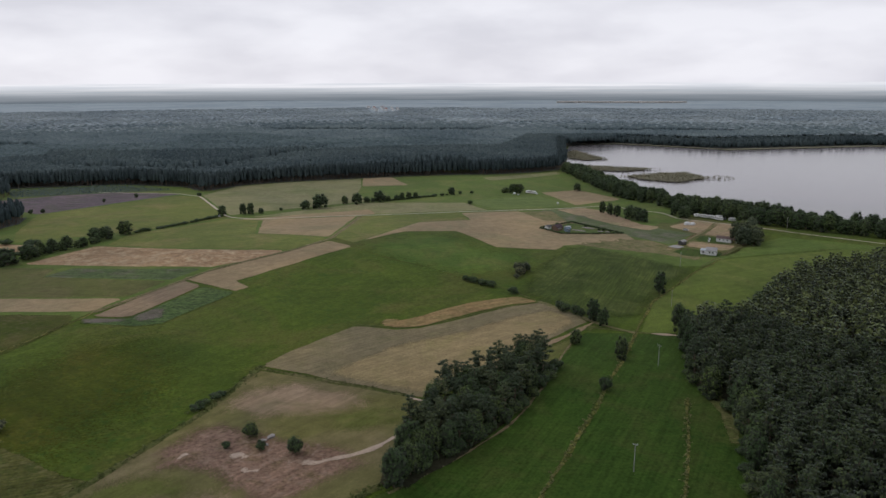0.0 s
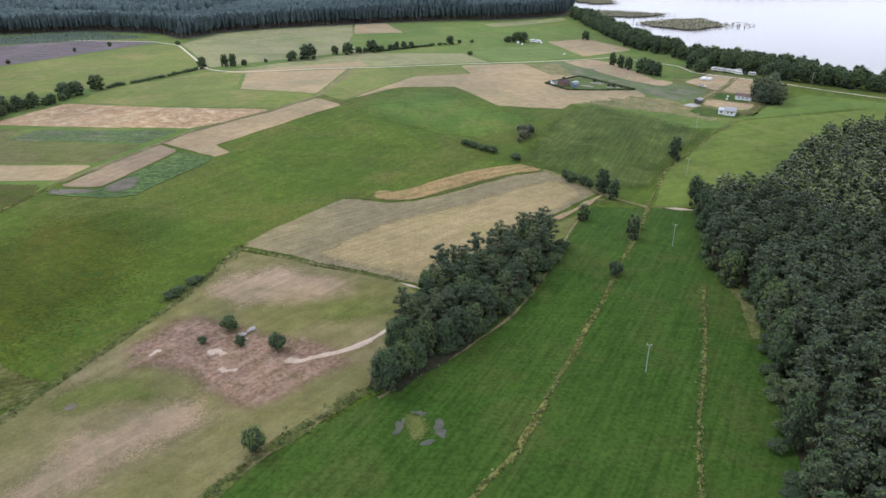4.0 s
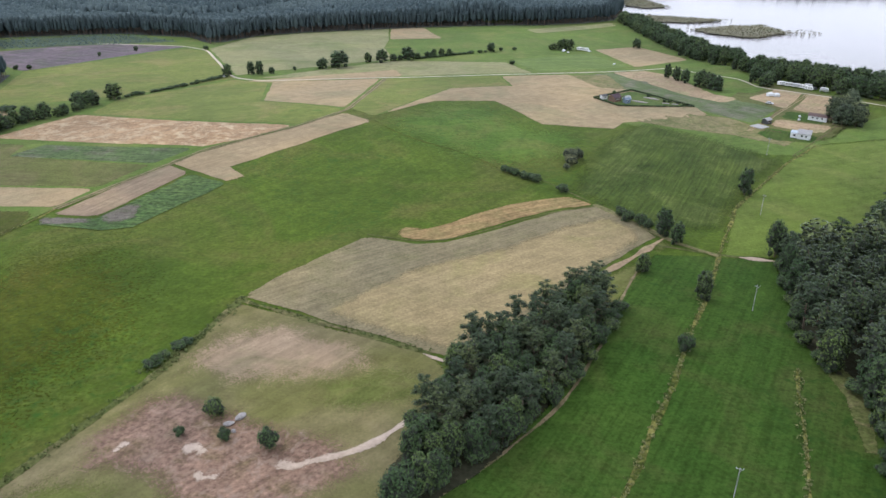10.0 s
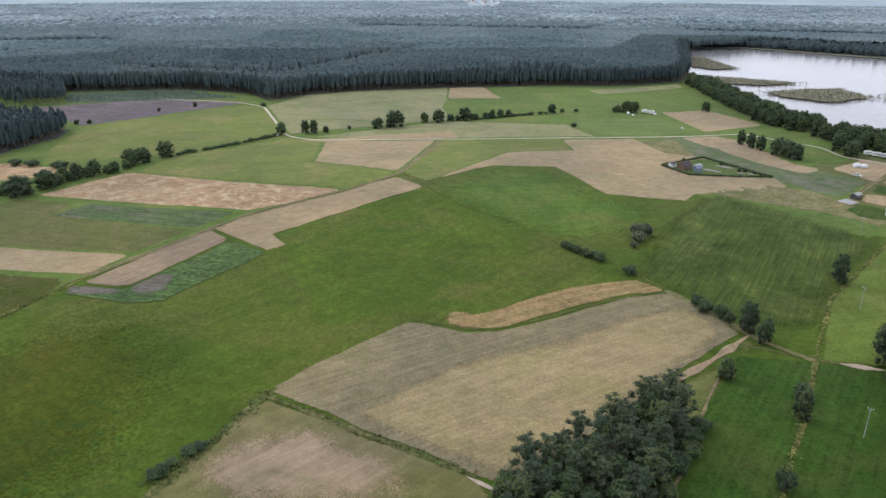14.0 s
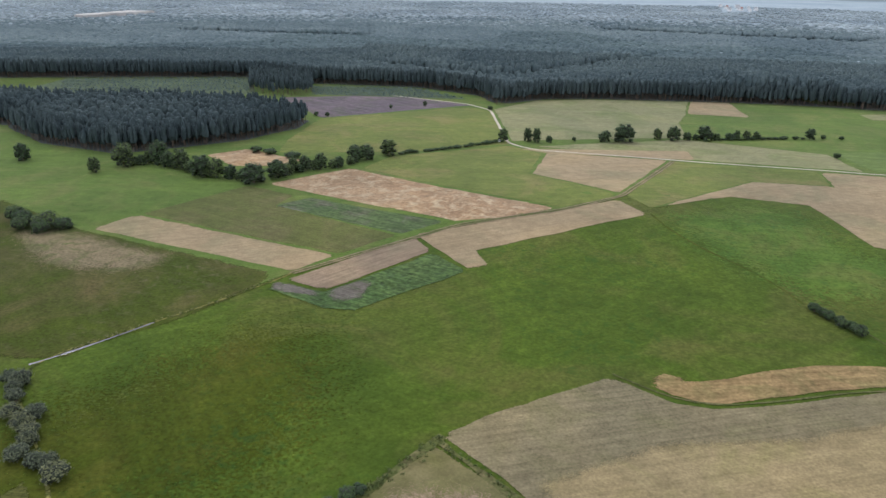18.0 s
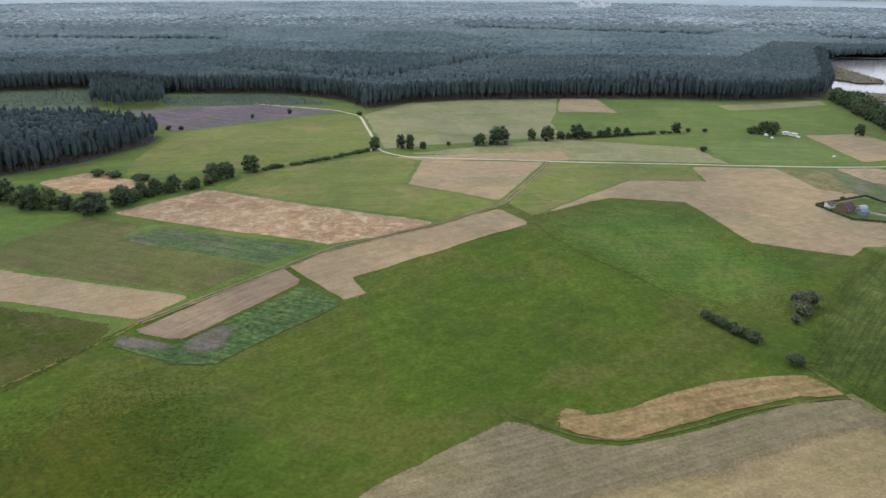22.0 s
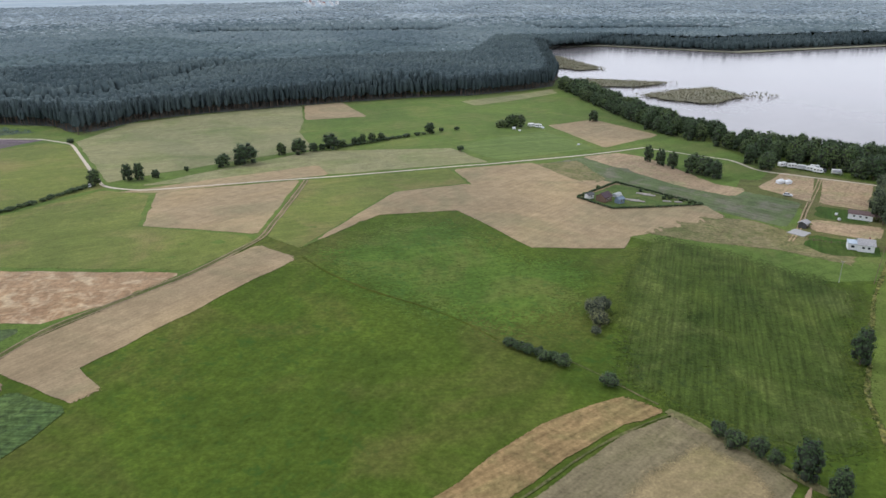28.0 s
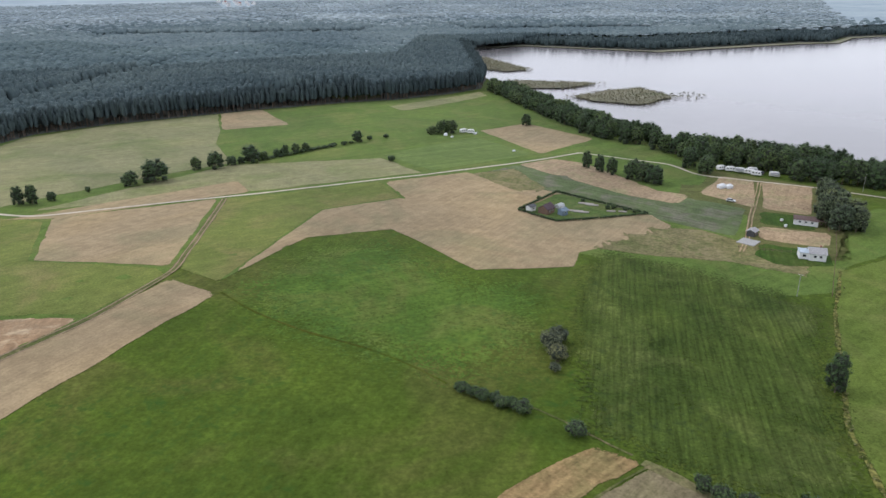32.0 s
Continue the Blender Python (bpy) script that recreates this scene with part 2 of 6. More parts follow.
M_BROWN = field_mat("harrowed_brown_field", (0.233, 0.174, 0.117), (0.278, 0.207, 0.141), (0.239, 0.192, 0.125), 20, 70, 0.9, 0.18, grain=1.6, grain_depth=0.18)
M_STRAW = field_mat("flattened_straw", (0.263, 0.169, 0.097), (0.361, 0.252, 0.152), (0.442, 0.343, 0.221), 7, None, grain=0.6, grain_depth=0.30, bump=1.0, broad=0.2)
M_STRAWARC = field_mat("golden_straw", (0.243, 0.168, 0.077), (0.311, 0.216, 0.102), (0.222, 0.178, 0.076), 12, 33, 1.4, 0.2, grain=0.8)
M_STRAWPINK = field_mat("mown_pinkish_straw", (0.277, 0.201, 0.127), (0.350, 0.262, 0.169), (0.261, 0.226, 0.124), 10, 50, 1.4, 0.10, grain=0.9)
M_FALLOW = field_mat("thin_fallow_grass", (0.126, 0.124, 0.043), (0.160, 0.149, 0.065), (0.251, 0.193, 0.123), 44, 51, 3.0, 0.10, grain_depth=0.16, patch_amount=(0.46, 0.86))
M_WORN = field_mat("worn_sandy_fallow", (0.261, 0.196, 0.126), (0.329, 0.245, 0.167), (0.225, 0.184, 0.108), 12, 51, 2.0, 0.12, grain_depth=0.14, feather="fine")
M_FALLOWGREEN = field_mat("greener_fallow_grass", (0.098, 0.116, 0.032), (0.126, 0.138, 0.040), (0.140, 0.136, 0.050), 12, 51, 2.5, 0.12, grain_depth=0.2, feather="fine")
M_HEATH = field_mat("dry_heath", (0.156, 0.100, 0.071), (0.248, 0.166, 0.125), (0.151, 0.113, 0.066), 7, 51, 1.4, 0.2, grain=0.9, grain_depth=0.46, bump=1.0, clumps=(0.312, 0.232, 0.180), feather="fine")
M_CROP = field_mat("potato_crop", (0.058, 0.104, 0.034), (0.105, 0.152, 0.048), (0.048, 0.074, 0.030), 3.0, -8, 1.0, 0.3, grain=0.6, grain_depth=0.5, bump=1.0)
M_BARESOIL = field_mat("grey_bare_soil", (0.122, 0.108, 0.090), (0.152, 0.135, 0.114), (0.072, 0.088, 0.048), 5, -8, 1.0, 0.2, feather="fine")
M_WEEDS = field_mat("weedy_olive_grass", (0.074, 0.080, 0.020), (0.106, 0.108, 0.032), (0.060, 0.078, 0.018), 6, 20, 1.2, 0.3, grain=0.9, grain_depth=0.4, bump=1.0, clumps=(0.170, 0.160, 0.070), feather="")
M_DARKCROP = field_mat("dark_beet_crop", (0.066, 0.100, 0.040), (0.090, 0.128, 0.050), (0.115, 0.116, 0.080), 14, -8, 1.2, 0.3, grain=0.7, grain_depth=0.4)
M_STRIPCROP = field_mat("weedy_green_strip", (0.088, 0.118, 0.052), (0.114, 0.144, 0.064), (0.150, 0.142, 0.104), 12, -52, 1.6, 0.18)
M_PALE = field_mat("pale_dry_meadow", (0.198, 0.195, 0.098), (0.241, 0.231, 0.125), (0.164, 0.184, 0.076), 34, 20, 3, 0.10)
M_ROUGH = field_mat("tussocky_dry_grass", (0.128, 0.124, 0.052), (0.205, 0.176, 0.092), (0.098, 0.116, 0.038), 10, None, grain=0.8, grain_depth=0.45, clumps=(0.270, 0.215, 0.130))
M_CLEAR = field_mat("clear_felled_ground", (0.117, 0.091, 0.107), (0.158, 0.123, 0.143), (0.105, 0.099, 0.086), 18, -15, 2, 0.25, grain=0.6, grain_depth=0.4)
M_SAND = field_mat("bare_sand", (0.370, 0.291, 0.230), (0.476, 0.388, 0.316), None, 20, None, grain=1.5, grain_depth=0.15, feather="fine")
M_ROAD = field_mat("pale_gravel", (0.420, 0.370, 0.305), (0.540, 0.480, 0.405), None, 20, None, grain=1.0, grain_depth=0.2)
M_VERGE = field_mat("field_edge_grass", (0.072, 0.090, 0.026), (0.112, 0.118, 0.042), (0.175, 0.148, 0.076), 8, None, grain=0.9, grain_depth=0.45)
M_DITCH = field_mat("dry_ditch_reed", (0.094, 0.110, 0.024), (0.248, 0.221, 0.071), (0.044, 0.059, 0.013), 2.2, None, grain=0.7, grain_depth=0.6, patch_amount=(0.42, 0.58))
M_DRYBANK = field_mat("dry_brown_bank", (0.150, 0.128, 0.070), (0.215, 0.168, 0.100), (0.100, 0.110, 0.040), 8, None, grain=0.9, grain_depth=0.4, feather="fine")
M_REED = field_mat("lake_reed", (0.165, 0.158, 0.112), (0.210, 0.196, 0.142), (0.160, 0.176, 0.108), 25, None, grain=0.5, grain_depth=0.3)
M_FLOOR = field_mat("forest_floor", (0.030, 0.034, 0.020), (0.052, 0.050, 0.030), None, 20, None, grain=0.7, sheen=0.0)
# far floor: the near one lightened and blued, haze painted into its colour
M_FARFLOOR = field_mat("hazed_forest_floor", (0.060, 0.070, 0.072), (0.080, 0.088, 0.088), None, 20, None, grain=0.7, sheen=0.1)
M_YOUNG = field_mat("young_plantation", (0.070, 0.100, 0.056), (0.095, 0.124, 0.066), None, 20, 30, 3.0, 0.3, grain=0.4, grain_depth=0.5)

# part of the sky's reflection is put into the water's grey base colour
M_WATER, wt_n, wt_l, wt_b = nodes_of("calm_lake_water")
wt_tc = wt_n.new("ShaderNodeTexCoord").outputs["Object"]
wt_f = noise_node(wt_n, wt_l, wt_tc, 0.006, 5.0, 0.6, 0.8)
wt_l.new(ramp_node(wt_n, wt_l, wt_f, [(0.35, (0.170, 0.160, 0.164)), (0.65, (0.205, 0.194, 0.199))]), wt_b.inputs["Base Color"])
wt_b.inputs["Roughness"].default_value, wt_b.inputs["IOR"].default_value = 0.18, 1.33
wt_b.inputs["Specular IOR Level"].default_value = 0.6
wt_bump = wt_n.new("ShaderNodeBump")
wt_bump.inputs["Strength"].default_value, wt_bump.inputs["Distance"].default_value = 0.12, 0.1
wt_l.new(noise_node(wt_n, wt_l, wt_tc, 0.5, 4.0), wt_bump.inputs["Height"])
wt_l.new(wt_bump.outputs["Normal"], wt_b.inputs["Normal"])

M_LEAF = leaf_mat("broadleaf_foliage", (0.050, 0.082, 0.032), (0.088, 0.128, 0.050), 0.12)
M_PINE = leaf_mat("pine_foliage", (0.046, 0.066, 0.034), (0.086, 0.112, 0.056), 0.12)
M_WOODPINE = leaf_mat("pine_wood_foliage", (0.042, 0.062, 0.028), (0.082, 0.108, 0.044), 0.3, False)
# crown cores: the shade inside the foliage is put into their dark colour
M_INNER = plain_mat("twigs_with_painted_shade", (0.024, 0.032, 0.018), 0.95, 0, 0.3, 0.8)
M_FARINNER = plain_mat("far_twigs_with_painted_shade", (0.050, 0.062, 0.064), 0.95, 0, 0.2, 0.2)
M_WILLOW = leaf_mat("willow_foliage", (0.070, 0.085, 0.050), (0.150, 0.165, 0.100), 0.08)
M_PALELEAF = leaf_mat("willow_tree_foliage", (0.080, 0.106, 0.056), (0.132, 0.158, 0.086), 0.1)
# forest tones step paler and bluer outwards: aerial haze put into base colour
M_FARLEAF = leaf_mat("hazed_pine_foliage", (0.043, 0.060, 0.065), (0.058, 0.079, 0.084), 0.06, False, True)
M_DEEPTOPS = leaf_mat("hazed_near_pine_crowns", (0.072, 0.099, 0.108), (0.086, 0.115, 0.124), 0.06, False, True)
M_FARTOPS = leaf_mat("hazed_mid_pine_crowns", (0.100, 0.137, 0.150), (0.112, 0.150, 0.163), 0.06, False, True)
M_HAZETOPS = leaf_mat("hazed_deep_pine_crowns", (0.138, 0.178, 0.196), (0.148, 0.189, 0.206), 0.06, False, True)
# back wood: its patch of sunlight is put into a lighter leaf colour
M_SUNPINE = leaf_mat("pine_foliage_painted_sunlit", (0.078, 0.102, 0.040), (0.136, 0.160, 0.062), 0.4, False)
M_TUSSOCK = leaf_mat("dry_reed_tufts", (0.090, 0.110, 0.036), (0.250, 0.235, 0.110), 0, False)
M_WEED = leaf_mat("rank_weeds", (0.060, 0.086, 0.026), (0.130, 0.148, 0.056), 0, False)
M_BARK = plain_mat("grey_brown_bark", (0.130, 0.095, 0.070), 0.9, 0, 0.3, 2.0)


# ---- mesh helpers ----
def part(name, bm, material, parent=None, label=""):
    me = bpy.data.meshes.new(name)
    bm.to_mesh(me)
    bm.free()
    me.materials.append(material)
    ob = new(name, me)
    ob.parent = parent
    if label:
        tagged(ob, label)
    return ob


def quads_mesh(name, v, f, materials, index=None, smooth=False):
    """A mesh from arrays of vertices and four-cornered faces."""
    me = bpy.data.meshes.new(name)
    v, f = np.asarray(v, np.float32), np.asarray(f, np.int32)
    me.vertices.add(len(v))
    me.vertices.foreach_set("co", v.ravel())
    me.loops.add(f.size)
    me.loops.foreach_set("vertex_index", f.ravel())
    me.polygons.add(len(f))
    me.polygons.foreach_set("loop_start", np.arange(0, f.size, 4, dtype=np.int32))
    if index is not None:
        me.polygons.foreach_set("material_index", np.asarray(index, np.int32))
    if smooth:
        me.polygons.foreach_set("use_smooth", np.ones(len(f), bool))
    for m in materials:
        me.materials.append(m)
    me.update(calc_edges=True)
    return me


def smooth_step(t):
    t = np.clip(t, 0, 1)
    return t * t * (3 - 2 * t)


def land(x, y):
    """Height of the ground: a low rise among the fields, falling gently to the lake."""
    return -3.0 * smooth_step((x - 10) / 110) * smooth_step((y - 200) / 140) + 3.5 * np.exp(-((x + 70) ** 2 + (y - 440) ** 2) / (2 * 55.0 ** 2))


def inside(px, py, poly):
    px, py = np.asarray(px, float), np.asarray(py, float)
    r = np.zeros(px.shape, bool)
    for (x0, y0), (x1, y1) in zip(poly, poly[1:] + poly[:1]):
        c = (y0 > py) != (y1 > py)
        r ^= c & (px < (x1 - x0) * (py - y0) / ((y1 - y0) or 1e-9) + x0)
    return r


from mathutils.geometry import delaunay_2d_cdt


def outline(poly, step, wobble, rate=0.09):
    pts = []
    for (x0, y0), (x1, y1) in zip(poly, poly[1:] + poly[:1]):
        d = math.hypot(x1 - x0, y1 - y0)
        k = max(1, int(d / step))
        for i in range(k):
            s = i / k
            p = Vector((x0 + (x1 - x0) * s, y0 + (y1 - y0) * s, 0))
            w = noise.noise_vector(p * rate) * wobble
            pts.append((p.x + w.x, p.y + w.y))
    return pts


def set_rim(me, values):
    me.attributes.new("rim", "FLOAT", "POINT").data.foreach_set("value", np.asarray(values, np.float32))


def sheet(name, poly, material, lift, label="", category="field", step=5.0, wobble=0.8, grid=14.0, drop=0.5, soft=1.6, rate=0.09):
    """A plot of land draped on the ground; its cover thins out over the last metres (soft) to its edge."""
    lift = 0.05 + 0.4 * lift if lift < 1 else lift
    edge = outline(poly, step, wobble, rate)
    n = len(edge)
    e = np.array(edge)
    seg = np.roll(e, -1, 0) - e

    def edge_distance(p):
        d = p[:, None, :] - e[None]
        t = np.clip((d * seg).sum(-1) / np.maximum((seg ** 2).sum(-1), 1e-9), 0, 1)
        return np.sqrt(((d - t[..., None] * seg) ** 2).sum(-1)).min(1)

    way = np.roll(e, -1, 0) - np.roll(e, 1, 0)
    way /= np.maximum(np.linalg.norm(way, axis=1, keepdims=True), 1e-9)
    side = np.stack([-way[:, 1], way[:, 0]], 1)
    area = (e[:, 0] * np.roll(e[:, 1], -1) - e[:, 1] * np.roll(e[:, 0], -1)).sum()
    ring = e + side * soft * (1 if area > 0 else -1)
    gx, gy = np.meshgrid(np.arange(e[:, 0].min() + grid / 2, e[:, 0].max(), grid), np.arange(e[:, 1].min() + grid / 2, e[:, 1].max(), grid))
    more = np.stack([gx.ravel(), gy.ravel()], 1)
    more = more[inside(more[:, 0], more[:, 1], edge)]
    more = more[edge_distance(more) > soft * 1.4] if len(more) else more
    ring = ring[inside(ring[:, 0], ring[:, 1], edge)]
    ring = ring[edge_distance(ring) > soft * 0.8] if len(ring) else ring
    verts = [Vector(p) for p in edge] + [Vector(p) for p in ring.tolist()] + [Vector(p) for p in more.tolist()]
    v2, _, faces, *_ = delaunay_2d_cdt(verts, [(i, (i + 1) % n) for i in range(n)], [list(range(n))], 1, 0.01)
    bm = bmesh.new()
    bv = [bm.verts.new((p.x, p.y, float(land(p.x, p.y)) + lift)) for p in v2]
    for f in faces:
        try:
            bm.faces.new([bv[i] for i in f])
        except ValueError:
            pass
    bmesh.ops.recalc_face_normals(bm, faces=bm.faces)
    if bm.faces and sum(f.normal.z for f in bm.faces) < 0:
        bmesh.ops.reverse_faces(bm, faces=bm.faces)
    rim = [k for k in bm.edges if len(k.link_faces) == 1]
    for v in [g for g in bmesh.ops.extrude_edge_only(bm, edges=rim)["geom"] if isinstance(g, bmesh.types.BMVert)]:
        v.co.z -= drop
    bm.verts.ensure_lookup_table()
    flat = np.array([(v.co.x, v.co.y) for v in bm.verts])
    ob = part(name, bm, material)
    set_rim(ob.data, np.clip(edge_distance(flat) / soft, 0, 1))
    return tagged(ob, label or name.replace("_", " "), category, kind="structure")


def ribbon(name, line, width, material, lift, label, category="track", wobble=0.5, step=4.0, taper=0.0):
    """A track or ditch margin along a line."""
    lift = 0.05 + 0.4 * lift
    pts = []
    for (x0, y0), (x1, y1) in zip(line, line[1:]):
        k = max(1, int(math.hypot(x1 - x0, y1 - y0) / step))
        pts += [Vector((x0 + (x1 - x0) * i / k, y0 + (y1 - y0) * i / k)) for i in range(k)]
    pts.append(Vector(line[-1]))
    for _ in range(3):
        pts = [pts[0]] + [(a + b * 2 + c) / 4 for a, b, c in zip(pts, pts[1:], pts[2:])] + [pts[-1]]
    v, f = [], []
    for i, p in enumerate(pts):
        d = (pts[min(i + 1, len(pts) - 1)] - pts[max(i - 1, 0)]).normalized()
        s = Vector((-d.y, d.x))
        near_end = min(i, len(pts) - 1 - i) * step
        w = (min(1.0, 0.15 + near_end / taper) if taper else 1.0) * width * (1 + wobble * noise.noise(Vector((p.x * 0.13, p.y * 0.13, 3)))) / 2
        o = wobble * 0.8 * noise.noise(Vector((p.x * 0.05, p.y * 0.05, 9)))
        for k, dz in ((-1.1, -0.05), (-0.5, 0), (0.5, 0), (1.1, -0.05)):
            q = p + s * (w * k + o)
            v.append((q.x, q.y, float(land(q.x, q.y)) + lift + dz))
    for i in range(len(pts) - 1):
        for k in range(3):
            a = i * 4 + k
            f.append((a, a + 1, a + 5, a + 4))
    ob = new(name, quads_mesh(name, v, f, [material]))
    set_rim(ob.data, [0, 1, 1, 0] * len(pts))
    return tagged(ob, label, category, kind="structure")


# ---- ground and lake ----
gxs = np.concatenate([np.linspace(-5200, -700, 24), np.arange(-680, 480, 8.0), np.linspace(500, 5200, 24)])
gys = np.concatenate([np.linspace(-1500, -20, 12), np.arange(0, 1000, 8.0), np.linspace(1010, 5200, 30)])
GX, GY = np.meshgrid(gxs, gys)
nx, ny = len(gxs), len(gys)
gid = np.arange(nx * ny).reshape(ny, nx)
ground = new("ground", quads_mesh("ground", np.stack([GX, GY, land(GX, GY)], -1).reshape(-1, 3),
             np.stack([gid[:-1, :-1], gid[:-1, 1:], gid[1:, 1:], gid[1:, :-1]], -1).reshape(-1, 4), [M_MEADOW], smooth=True))
tagged(ground, "gently rolling green meadow land reaching the horizon", "ground", kind="structure")

LAKE = [(205, 1190), (160, 940), (158, 880), (172, 825), (182, 738), (196, 660), (226, 606), (270, 572), (300, 548), (390, 480), (560, 360), (900, 250),
        (1700, 500), (1900, 900), (1400, 1300), (895, 1252), (821, 1239), (744, 1173), (687, 1178), (442, 1127), (294, 1244), (228, 1238)]
lake = sheet("lake", LAKE, M_WATER, 0.35, "wide calm lake, the pale sky's reflection partly painted in", "lake", step=12, wobble=3.0, grid=90)
